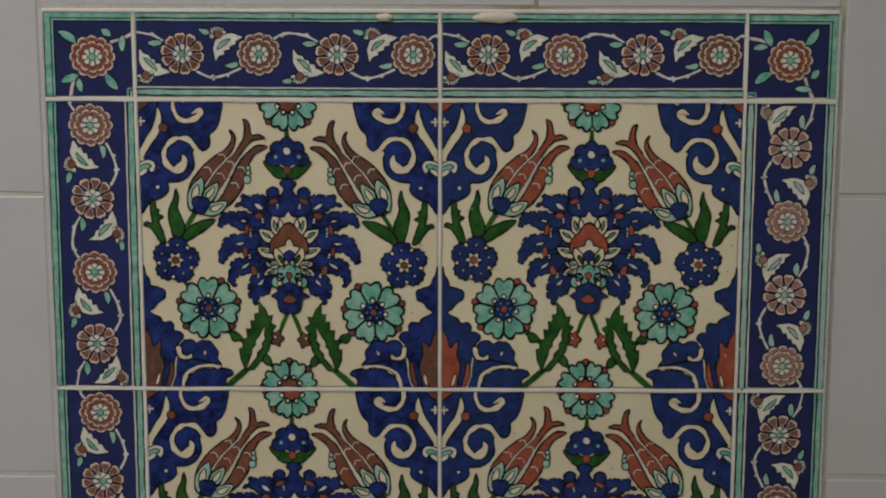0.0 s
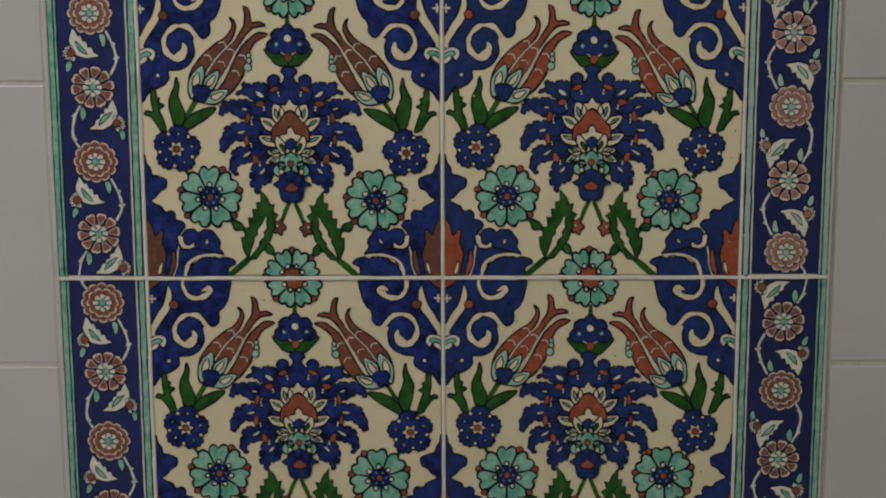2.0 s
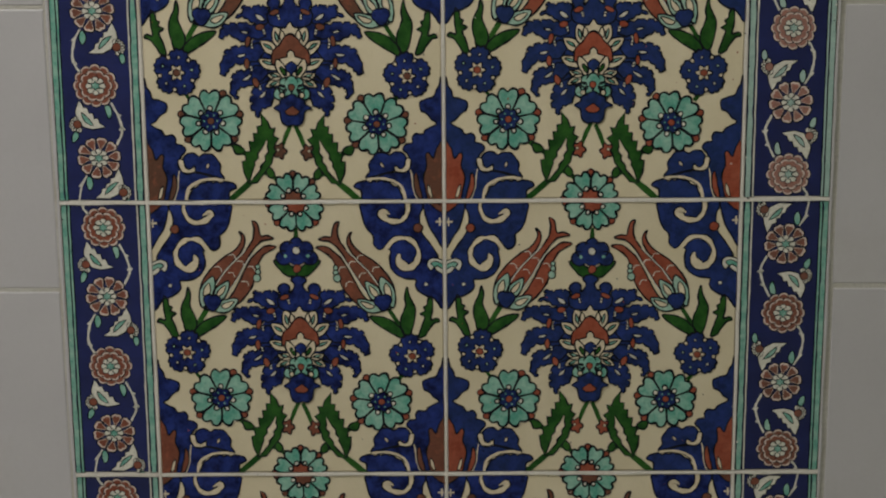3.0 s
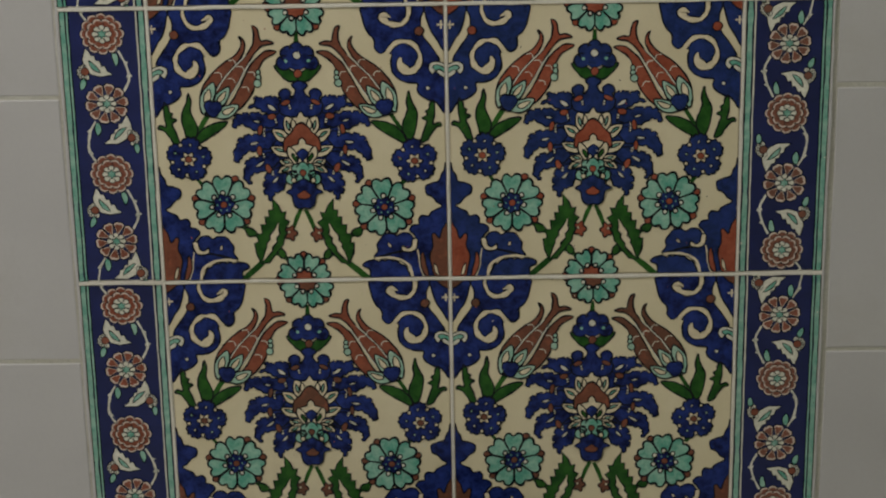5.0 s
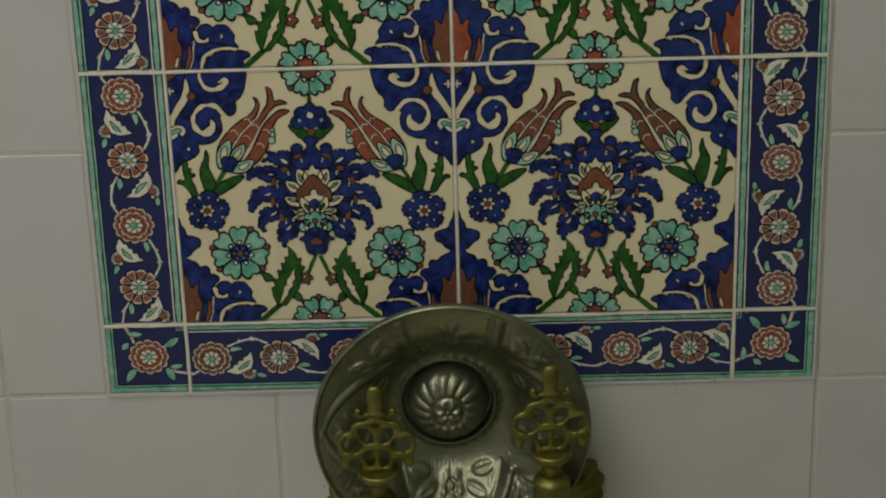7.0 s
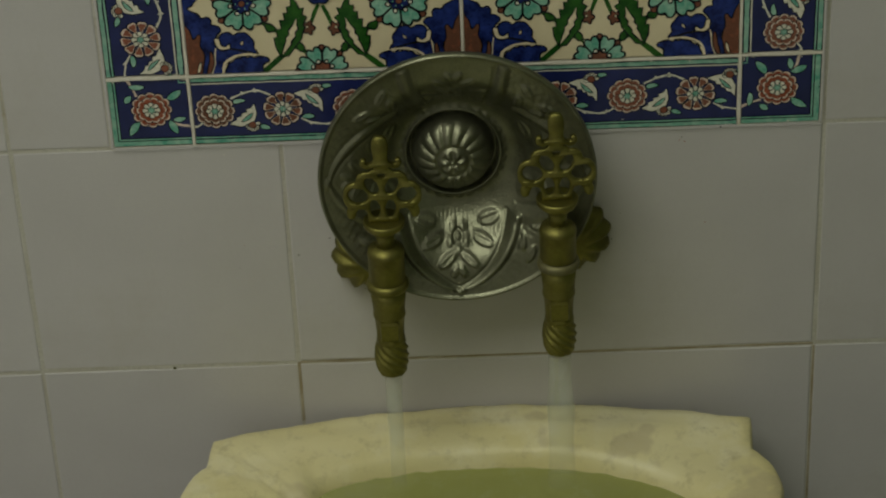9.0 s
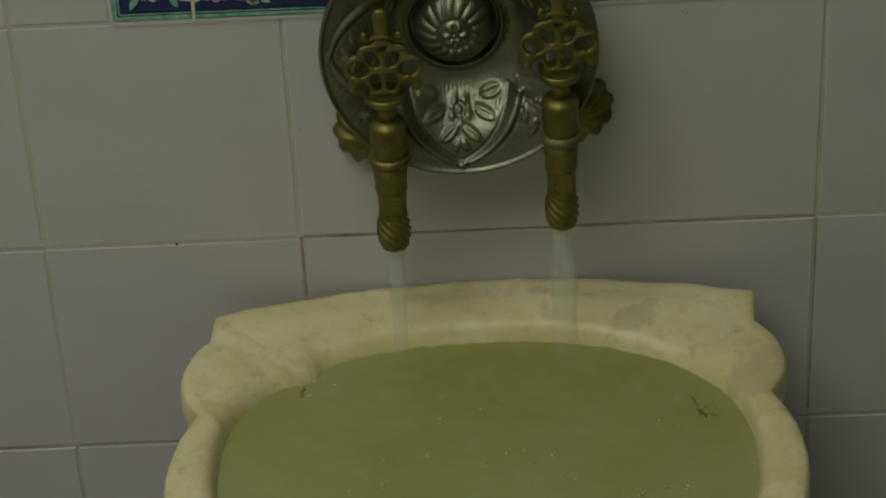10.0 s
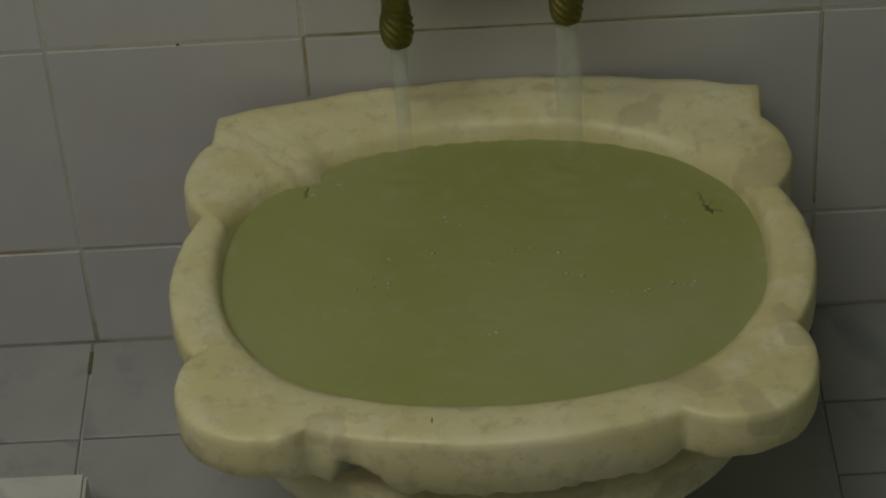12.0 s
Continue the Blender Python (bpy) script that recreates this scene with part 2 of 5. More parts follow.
def lathe(bm, profile, segments=28, at=(0, 0, 0), axis="z"):
    """Turns (radius, height) pairs round an axis."""
    rings = []
    for r, h in profile:
        ring = []
        for k in range(segments):
            a = 2 * math.pi * k / segments
            p = (r * math.cos(a), r * math.sin(a), h) if axis == "z" else (r * math.cos(a), -h, r * math.sin(a))
            ring.append(bm.verts.new(Vector(p) + Vector(at)))
        rings.append(ring)
    for a, b in zip(rings, rings[1:]):
        for k in range(segments):
            bm.faces.new((a[k], a[(k + 1) % segments], b[(k + 1) % segments], b[k]))
    bm.faces.new(rings[0][::-1])
    bm.faces.new(rings[-1])
    return bm


def tube(bm, pts, radii, segments=10, closed=False):
    """A round rod along points."""
    pts = [Vector(p) for p in pts]
    n, rings = len(pts), []
    for k, p in enumerate(pts):
        d = (pts[(k + 1) % n] - pts[k - 1]) if closed else (pts[min(k + 1, n - 1)] - pts[max(k - 1, 0)])
        d.normalize()
        side = d.cross(Vector((0, 1, 0)))
        side = side.normalized() if side.length > 1e-3 else Vector((1, 0, 0))
        up = d.cross(side)
        r = radii[k] if isinstance(radii, (list, tuple)) else radii
        rings.append([bm.verts.new(p + r * (math.cos(a) * side + math.sin(a) * up)) for a in (2 * math.pi * i / segments for i in range(segments))])
    for k in range(n if closed else n - 1):
        a, b = rings[k], rings[(k + 1) % n]
        for i in range(segments):
            bm.faces.new((a[i], a[(i + 1) % segments], b[(i + 1) % segments], b[i]))
    if not closed:
        bm.faces.new(rings[0][::-1])
        bm.faces.new(rings[-1])
    return bm


def smooth(ctrl, n=6, closed=True):
    """A flowing outline through control points."""
    out, k = [], len(ctrl)
    for i in range(k if closed else k - 1):
        p0, p1, p2, p3 = (ctrl[j % k] if closed else ctrl[min(max(j, 0), k - 1)] for j in (i - 1, i, i + 1, i + 2))
        for s in range(n):
            t = s / n
            out.append(tuple(0.5 * (2 * b + (c - a) * t + (2 * a - 5 * b + 4 * c - d) * t * t + (3 * b - a - 3 * c + d) * t ** 3) for a, b, c, d in zip(p0, p1, p2, p3)))
    if not closed:
        out.append(ctrl[-1])
    return out


# ---- structure ----
ROW = [0.561, 0.763, 0.965, 1.167]          # joints between the rows of painted tiles
PANEL = (-0.2622, 0.2622, 0.5025, 1.2265)   # x and z extent of the painted panel
XJ = [-0.340 + 0.2018 * k for k in range(-5, 9)]
ZJ = [0.0, 0.101] + [0.302 + 0.1998 * k for k in range(11)]


def box_structure(name, lo, hi, mat, label, category):
    bm = bmesh.new()
    bmesh.ops.create_cube(bm, size=1.0)
    for v in bm.verts:
        v.co = Vector([(a + b) / 2 + c * (b - a) for a, b, c in zip(lo, hi, v.co)])
    me = bpy.data.meshes.new(name)
    bm.to_mesh(me)
    bm.free()
    me.materials.append(mat)
    return tagged(new(name, me), label, category, kind="structure")


wall_north = box_structure("wall_north", (-1.36, 0.0006, -0.05), (0.80, 0.15, 2.5), WALL_GROUT, "wall covered in glossy white square tiles with stained joints", "wall")
box_structure("wall_south", (-1.36, -2.75, -0.05), (0.80, -2.6, 2.5), PLASTER, "plain light plaster wall behind the viewer", "wall")
box_structure("wall_west", (-1.5, -2.75, -0.05), (-1.36, 0.15, 2.5), PLASTER, "plain light plaster side wall", "wall")
# unseen wall added close by: cuts light from the right, bounces green
box_structure("wall_east", (0.80, -2.75, -0.05), (0.94, 0.15, 2.5), GREEN_BOUNCE, "unseen side wall added to dim and tint the right side", "wall")
box_structure("ceiling", (-1.5, -2.75, 2.5), (0.94, 0.15, 2.6), PLASTER, "plain white plaster ceiling", "ceiling")
floor = box_structure("floor", (-1.36, -2.6, -0.05), (0.80, 0.0035, -0.003), WALL_GROUT, "floor of pale grey veined marble tiles", "floor")

# no fixture is known here: a glowing disc added round the area light
ceiling_light = empty("ceiling_light", LAMP[0], LAMP[1], 2.5, "unseen round glowing disc, added overhead to light the room", "lamp")
part("base_plate", lathe(bmesh.new(), [(0.69, -0.012), (0.69, 0.0)], 40), PLASTER, ceiling_light)
part("glass_shade", lathe(bmesh.new(), [(0.02, -0.066), (0.42, -0.063), (0.58, -0.052), (0.655, -0.034), (0.675, -0.012)], 40), ADDED_GLOW, ceiling_light, "glowing underside of the added overhead disc")


# ---- washbasin ----
WATER_Z = 0.234
ARCS = [(-0.210, -0.030, 0.0), (-0.213, -0.062, 0.017), (-0.215, -0.152, 0.020), (-0.214, -0.308, 0.0475), (-0.132, -0.390, 0.024),
        (0.124, -0.390, 0.0495), (0.211, -0.306, 0.019), (0.216, -0.150, 0.016), (0.213, -0.064, 0.0), (0.215, -0.028, 0.031)]


def rim_outline(per=58):
    """The scalloped outline of the rim: arcs from notch to notch (start, and how far the arc bulges)."""
    out = []
    for (x0, y0, sag), (x1, y1, _) in zip(ARCS, ARCS[1:] + ARCS[:1]):
        a, b = Vector((x0, y0)), Vector((x1, y1))
        c, half = (a + b) / 2, (b - a) / 2
        nrm = Vector((half.y, -half.x)).normalized()
        if nrm.dot(c - Vector((0, -0.2))) < 0:
            nrm = -nrm
        n = per if sag else 6
        for k in range(n):
            u = -1 + 2 * k / n
            if sag:
                h = half.length
                R = (h * h + sag * sag) / (2 * sag)
                ang = 2 * math.atan2(sag, h) * u
                p = c + half.normalized() * (R * math.sin(ang)) + nrm * (R * math.cos(ang) - R + sag)
            else:
                p = c + half * u
            out.append(p)
    return out


def oval(a, b, cy, p, ang, cx=0.0):
    c, s = math.cos(ang), math.sin(ang)
    r = (abs(c / a) ** p + abs(s / b) ** p) ** (-1 / p)
    return Vector((cx + r * c, cy + r * s))


def build_basin():
    basin = empty("washbasin", 0, -0.2, 0, "scalloped cream marble washbasin with worn chipped rim, full of water", "basin")
    out = rim_outline()
    ctr = Vector((0.0, -0.195))
    angs = [math.atan2(p.y - ctr.y, p.x - ctr.x) for p in out]
    # rings from the foot up over the rim and down into the bowl: a function of the outline point and its angle
    def inner(a, k):
        # a carved point juts into the water at the back corner
        jut = 1 - 0.075 * math.exp(-((a - 2.46) / 0.085) ** 2)
        return oval(0.1985 * k * jut, (0.1475 if a > 0 else 0.1600) * k * jut, -0.2045, 2.3, a)
    body = lambda a, w, d, z: (*oval(w, d, -0.20, 2.3, a), z)
    def under(p, a, z):
        chip = 0.026 * max(0.0, 1 - abs(p.x + 0.112) / (0.006 if p.x < -0.112 else 0.034)) * (p.y < -0.3) + 0.010 * max(0.0, 1 - abs(p.x + 0.085) / 0.016) * (p.y < -0.3) + 0.006 * max(0.0, 1 - abs(p.x - 0.125) / 0.015) * (p.y < -0.3)
        return z - 0.0075 * math.exp(-((p.x + 0.137) / 0.013) ** 2) * (p.y < -0.3) - 0.0010 * math.exp(-(p.x / 0.085) ** 2) * (p.y < -0.3) + chip + 0.004 * noise.noise((p.x * 45, p.y * 45, 3)) + 0.0035 * noise.noise((p.x * 120, p.y * 120, 5)) * (abs(p.x) < 0.12) + 0.0095 * min(1.0, max(0.0, (abs(p.x) - 0.117) / 0.02))
    rows = [
        lambda p, a: body(a, 0.140, 0.135, 0.0), lambda p, a: body(a, 0.140, 0.135, 0.02), lambda p, a: body(a, 0.130, 0.125, 0.035),
        lambda p, a: body(a, 0.155, 0.148, 0.075), lambda p, a: body(a, 0.196, 0.184, 0.13), lambda p, a: body(a, 0.213, 0.197, 0.186),
        lambda p, a: (*(ctr + (p - ctr) * 0.955), under(p, a, 0.203)), lambda p, a: (*(ctr + (p - ctr) * 0.982), under(p, a, 0.2025)),
        lambda p, a: (*(ctr + (p - ctr) * 0.996), under(p, a, 0.2065)), lambda p, a: (*p, 0.228), lambda p, a: (*(ctr + (p - ctr) * 0.999), 0.2440), lambda p, a: (*(ctr + (p - ctr) * 0.994), 0.2492),
        lambda p, a: (*(ctr + (p - ctr) * 0.984), 0.2514), lambda p, a: (*(ctr + (p - ctr) * 0.955), 0.2520),
    ]
    def blend(k, z):
        return lambda p, a: (*((ctr + (p - ctr) * 0.955).lerp(inner(a, 1.0), k)), z)
    rows += [blend(0.08, 0.2519), blend(0.2, 0.2515), blend(0.32, 0.2513), blend(0.45, 0.2508), blend(0.58, 0.2500), blend(0.7, 0.2488), blend(0.82, 0.2466), blend(0.93, 0.2424), blend(1.0, 0.2325)]
    rows += [(lambda k, z: lambda p, a: (*inner(a, k), z))(k, z) for k, z in ((0.975, 0.21), (0.93, 0.17), (0.80, 0.12), (0.5, 0.09), (0.1, 0.085))]
    bm, rings = bmesh.new(), []
    for r, row in enumerate(rows):
        ring = []
        for p, a in zip(out, angs):
            x, y, z = row(p, a)
            wear = 0.0022 * noise.noise((x * 30, y * 30, z * 30)) + 0.0011 * noise.noise((x * 110, y * 110, z * 90))
            # the front corner is knocked about and lost its smooth edge
            if 7 <= r <= 13 and y < -0.24 and x < -0.09:
                wear -= 0.010 * max(0.0, noise.noise((x * 42 + 3, y * 42, z * 60)) - 0.05) + 0.003 * abs(noise.noise((x * 95, y * 95, z * 130)))
            k = 1 + wear * 1.8 if r > 4 else 1
            x, y = ctr.x + (x - ctr.x) * k, ctr.y + (y - ctr.y) * k
            if r >= 9:
                z += wear * 0.6
                # the back edge stands a little higher
                z += (0.0030 if x > 0 else 0.0016 + 0.0014 * max(0.0, 1 + x / 0.05)) * min(1.0, max(0.0, (y + 0.085) / 0.05)) * (r < 22)
                # a low rounded rib runs along the back edge
                if 12 <= r <= 20 and abs(x) < 0.20:
                    z += 0.0028 * math.exp(-((-0.030 + 0.024 * (1 - (x / 0.21) ** 2) - y - 0.022) / 0.0055) ** 2) * min(1.0, (0.20 - abs(x)) / 0.03)
                # carved shell flutes run into the back corner
                if 13 <= r <= 22:
                    d = math.hypot(x + 0.145, y + 0.085)
                    z += 0.0024 * math.sin(17 * math.atan2(y + 0.085, x + 0.145)) * max(0.0, 1 - d / 0.075) * min(1.0, d / 0.012)
            ring.append(bm.verts.new((x, min(y, 0.02) + 0.2, z)))
        rings.append(ring)
    bm.verts.index_update()
    n = len(out)
    for r, (a, b) in enumerate(zip(rings, rings[1:])):
        if r == 5:
            continue
        for k in range(n):
            bm.faces.new((a[k], a[(k + 1) % n], b[(k + 1) % n], b[k]))
    for ring in (rings[0], rings[5], rings[6], rings[-1]):
        bm.faces.new(ring)
    foot = bm.copy()
    for mesh, keep in ((bm, range(6, len(rings))), (foot, range(0, 6))):
        mesh.verts.ensure_lookup_table()
        gone = [v for v in mesh.verts if v.index // n not in keep]
        bmesh.ops.delete(mesh, geom=gone, context="VERTS")
        bmesh.ops.recalc_face_normals(mesh, faces=mesh.faces)
    part("bowl", bm, MARBLE, basin, "scalloped worn cream marble bowl and rim")
    part("pedestal", foot, MARBLE, basin, "rounded marble foot under the bowl")
    for x, y, z, ln, turn in ((-0.046, -0.388, 0.2518, 0.005, 88), (-0.128, -0.379, 0.2517, 0.004, 80), (0.176, -0.043, 0.2550, 0.005, 5)):
        bm = bmesh.new()
        tube(bm, [(-ln / 2, 0, 0), (0, 0.0003, 0), (ln / 2, 0, 0)], [0.0002, 0.0006, 0.0002], 6)
        ob = part("crack", bm, DEBRIS, basin, "short dark crack in the marble")
        ob.matrix_local = pose(x, y + 0.2, z, 0, 0, turn)

    # water: a rippled sheet
    bm, rings = bmesh.new(), []
    falls = [(-0.064, -0.072), (0.064, -0.085)]
    for i in range(40):
        ring = []
        for k in range(120):
            p = oval(0.202 * i / 39 + 1e-4, 0.160 * i / 39 + 1e-4, -0.2045, 2.3, 2 * math.pi * k / 120)
            z = 0.0008 * noise.noise((p.x * 30, p.y * 30, 1.0)) + 0.0003 * noise.noise((p.x * 90, p.y * 90, 2.0))
            for fx, fy in falls:
                d = math.hypot(p.x - fx, p.y - fy)
                z += 0.0012 * math.cos(d * 330) * math.exp(-d * 26)
            ring.append(bm.verts.new((p.x, p.y, WATER_Z + z)))
        rings.append(ring)
    for a, b in zip(rings, rings[1:]):
        for k in range(120):
            bm.faces.new((a[k], a[(k + 1) % 120], b[(k + 1) % 120], b[k]))
    bm.faces.new(rings[0])
    me = bpy.data.meshes.new("basin_water")
    bm.normal_update()
    bm.to_mesh(me)
    bm.free()
    me.materials.append(WATER)
    me.polygons.foreach_set("use_smooth", [True] * len(me.polygons))
    return basin, tagged(new("basin_water", me), "cloudy green water filling the marble basin", "water")


build_basin()


# ---- metal dish on the wall ----
DISH = (-0.0075, -0.0, 0.4927)


def ridge(v, w):
    return math.exp(-(v / w) ** 2)


def hammered_leaf(u, v, at, tilt, ln, wd):
    """A raised leaf with a sunk midrib, on the dish's face."""
    du, dv = u - at[0], v - at[1]
    p, w = du * math.cos(tilt) + dv * math.sin(tilt), -du * math.sin(tilt) + dv * math.cos(tilt)
    m = (p / ln) ** 2 + (w / wd) ** 2
    return 0.0026 * ridge(max(0.0, m - 0.55), 0.42) * (m < 2.2) - 0.0014 * ridge(w, wd * 0.20) * (m < 0.9)


def dish_height(r, a):
    """How far the dish's face stands from the wall at radius r (share of the whole) and angle a, with its embossed work."""
    x, z = r * math.cos(a), r * math.sin(a)
    t = min(1.0, max(0.0, (r - 0.38) / 0.42))
    h = 0.010 + 0.027 * t * t * (3 - 2 * t) + 0.012 * max(0.0, (r - 0.55) / 0.43)
    # boss in its beaded ring
    bx, bz = x + 0.027, z - 0.026
    d, b = math.hypot(bx, bz), math.atan2(bz, bx)
    if d < 0.42:
        h += 0.0036 * ridge(d - 0.350, 0.016) + 0.0012 * ridge(d - 0.382, 0.012) * (0.5 + 0.5 * math.cos(30 * b))
        h -= 0.0050 * ridge(d - 0.315, 0.020)
        if d < 0.300:
            h += 0.0205 * math.sqrt(max(0.0, 1 - (d / 0.300) ** 2))
            # short swirling flutes round the dome, a small flower at its crown
            band = min(1.0, max(0.0, (d - 0.125) / 0.02)) * min(1.0, max(0.0, (0.290 - d) / 0.03))
            h += 0.0016 * band * (abs(math.cos(8 * b + d * 9)) - 0.5)
            h -= 0.0020 * ridge(d - 0.118, 0.014)
            h += 0.0013 * math.cos(6 * b) * ridge(d - 0.062, 0.026) - 0.0014 * ridge(d - 0.022, 0.010) + 0.0012 * ridge(d, 0.012)
        return h
    if r > 0.955:
        return h
    # four pointed shields round the boss, each with a flower and leaves
    outside = 9.0
    for k in range(4):
        q = -math.pi / 2 + k * math.pi / 2
        u = -x * math.sin(q) + z * math.cos(q) + (0.015 if k == 0 else 0.0)
        v = x * math.cos(q) + z * math.sin(q)
        if v < 0.30:
            continue
        # the lower one is bold; the upper one opens towards the rim
        half = 0.44 * max(0.0, 1 - (max(0.0, v - 0.33) / 0.60) ** 2) ** 0.62 if k != 2 else 0.27 + 0.20 * (v - 0.40)
        edge, bold = abs(u) - half, 1.0 if k == 0 else 0.5
        outside = min(outside, edge)
        if v > 0.42:
            h += bold * (0.0042 * ridge(edge, 0.036) - 0.0022 * ridge(edge + 0.060, 0.014) - 0.0016 * ridge(edge - 0.058, 0.014))
        if edge < -0.075 and v > 0.36:
            # chased ground
            h += 0.0002 * math.sin(u * 210) * (0.5 + 0.5 * math.sin(v * 70 + 5 * u)) * (v > 0.46)
            du, dv = u, v - 0.60
            c, g = math.hypot(du, dv), math.atan2(dv, du)
            near = min(math.hypot(du - 0.058 * math.cos(e), dv - 0.058 * math.sin(e)) for e in (1.57 + 1.2566 * n for n in range(5)))
            h += bold * (0.0034 * ridge(near, 0.036) + 0.0022 * ridge(c, 0.020) - 0.0020 * ridge(c - 0.032, 0.009))
            for sx in (-1, 1):
                for at, tilt, ln, wd in (((sx * 0.235, 0.490), -sx * 0.40, 0.085, 0.042), ((sx * 0.185, 0.610), sx * 0.25, 0.080, 0.036),
                                         ((sx * 0.085, 0.725), sx * 0.60, 0.080, 0.034), ((sx * 0.030, 0.800), sx * 1.2, 0.050, 0.022)):
                    h += (0.4 + 0.6 * bold) * hammered_leaf(u, v, at, tilt, ln, wd)
    if outside > 0.06:
        # leafy sprays between the shields
        for k in range(4):
            q = -math.pi / 4 + k * math.pi / 2
            u, v = -x * math.sin(q) + z * math.cos(q), x * math.cos(q) + z * math.sin(q)
            for sx in (-1, 1):
                h += 0.8 * hammered_leaf(u, v, (sx * 0.075, 0.72), sx * 0.9, 0.075, 0.030) + 0.8 * hammered_leaf(u, v, (sx * 0.10, 0.84), sx * 0.35, 0.070, 0.028)
            h += 0.8 * hammered_leaf(u, v, (0.0, 0.62), 1.57, 0.06, 0.025)
        h += 0.0003 * math.sin(a * 90) * math.sin(r * 60)
    return h


def build_dish():
    dish = empty("wall_dish", DISH[0], 0, DISH[2], "round embossed tinned copper dish hanging on the wall above the basin", "dish")
    bm, rings, NA = bmesh.new(), [], 400
    radii = [0.002] + [0.0096 * k for k in range(1, 100)] + [0.960, 0.970, 0.978]
    for r in radii:
        rings.append([bm.verts.new((0.1003 * r * math.cos(a), -dish_height(r, a), 0.1028 * r * math.sin(a))) for a in (2 * math.pi * k / NA for k in range(NA))])
    # rolled lip and the back
    for r, y in ((0.985, -0.0495), (0.995, -0.0515), (1.008, -0.0515), (1.016, -0.049), (1.015, -0.046), (1.004, -0.0445), (0.985, -0.0425), (0.90, -0.033), (0.72, -0.017), (0.52, -0.0065), (0.40, -0.0045), (0.02, -0.004)):
        rings.append([bm.verts.new((0.1003 * r * math.cos(a), y, 0.1028 * r * math.sin(a))) for a in (2 * math.pi * k / NA for k in range(NA))])
    for a, b in zip(rings, rings[1:]):
        for k in range(NA):
            bm.faces.new((a[k], a[(k + 1) % NA], b[(k + 1) % NA], b[k]))
    bm.faces.new(rings[0][::-1])
    bm.faces.new(rings[-1])
    bmesh.ops.recalc_face_normals(bm, faces=bm.faces)
    part("bowl", bm, TIN, dish)
    return dish


build_dish()


# ---- brass taps ----
def cast_plate(half, holes, base, thick):
    """A flat cast shape, alike on both sides of its middle, in millimetres above base: half its outline and its holes."""
    outer = [Vector((x, z)) for x, z in smooth(half + [(-x, z) for x, z in half[:0:-1]], 3)]
    loops = [outer]
    for cx, cz, rx, rz, turn in holes:
        for sx in ((1,) if cx == 0 else (1, -1)):
            c, q = math.cos(radians(turn * sx)), math.sin(radians(turn * sx))
            loops.append([Vector((sx * cx + rx * math.cos(t) * c - rz * math.sin(t) * q, cz + rx * math.cos(t) * q + rz * math.sin(t) * c)) for t in (2 * math.pi * k / 14 for k in range(14))])
    bm = bmesh.new()
    # each loop drawn in a little at the faces, to round the edges
    def pulled(lp, d):
        out, n = [], len(lp)
        area = sum(lp[k].x * lp[(k + 1) % n].y - lp[(k + 1) % n].x * lp[k].y for k in range(n))
        for k in range(n):
            e = (lp[(k + 1) % n] - lp[k - 1]).normalized()
            nrm = Vector((-e.y, e.x)) * (1 if area > 0 else -1)
            out.append(lp[k] + nrm * d)
        return out
    layers = []
    for y, d in ((-thick / 2, 0.7), (-thick / 4, 0.0), (thick / 4, 0.0), (thick / 2, 0.7)):
        layer = []
        for i, lp in enumerate(loops):
            layer.append([bm.verts.new((p.x * 0.001, y, base + p.y * 0.001)) for p in pulled(lp, d if i == 0 else -d)])
        layers.append(layer)
    tris = tessellate_polygon([[Vector((p.x, p.y, 0)) for p in lp] for lp in loops])
    for layer in (layers[0], layers[-1]):
        vs = [v for lp in layer for v in lp]
        for t in tris:
            bm.faces.new([vs[i] for i in t])
    for a, b in zip(layers, layers[1:]):
        for la, lb in zip(a, b):
            n = len(la)
            for k in range(n):
                bm.faces.new((la[k], la[(k + 1) % n], lb[(k + 1) % n], lb[k]))
    bmesh.ops.recalc_face_normals(bm, faces=bm.faces)
    return bm


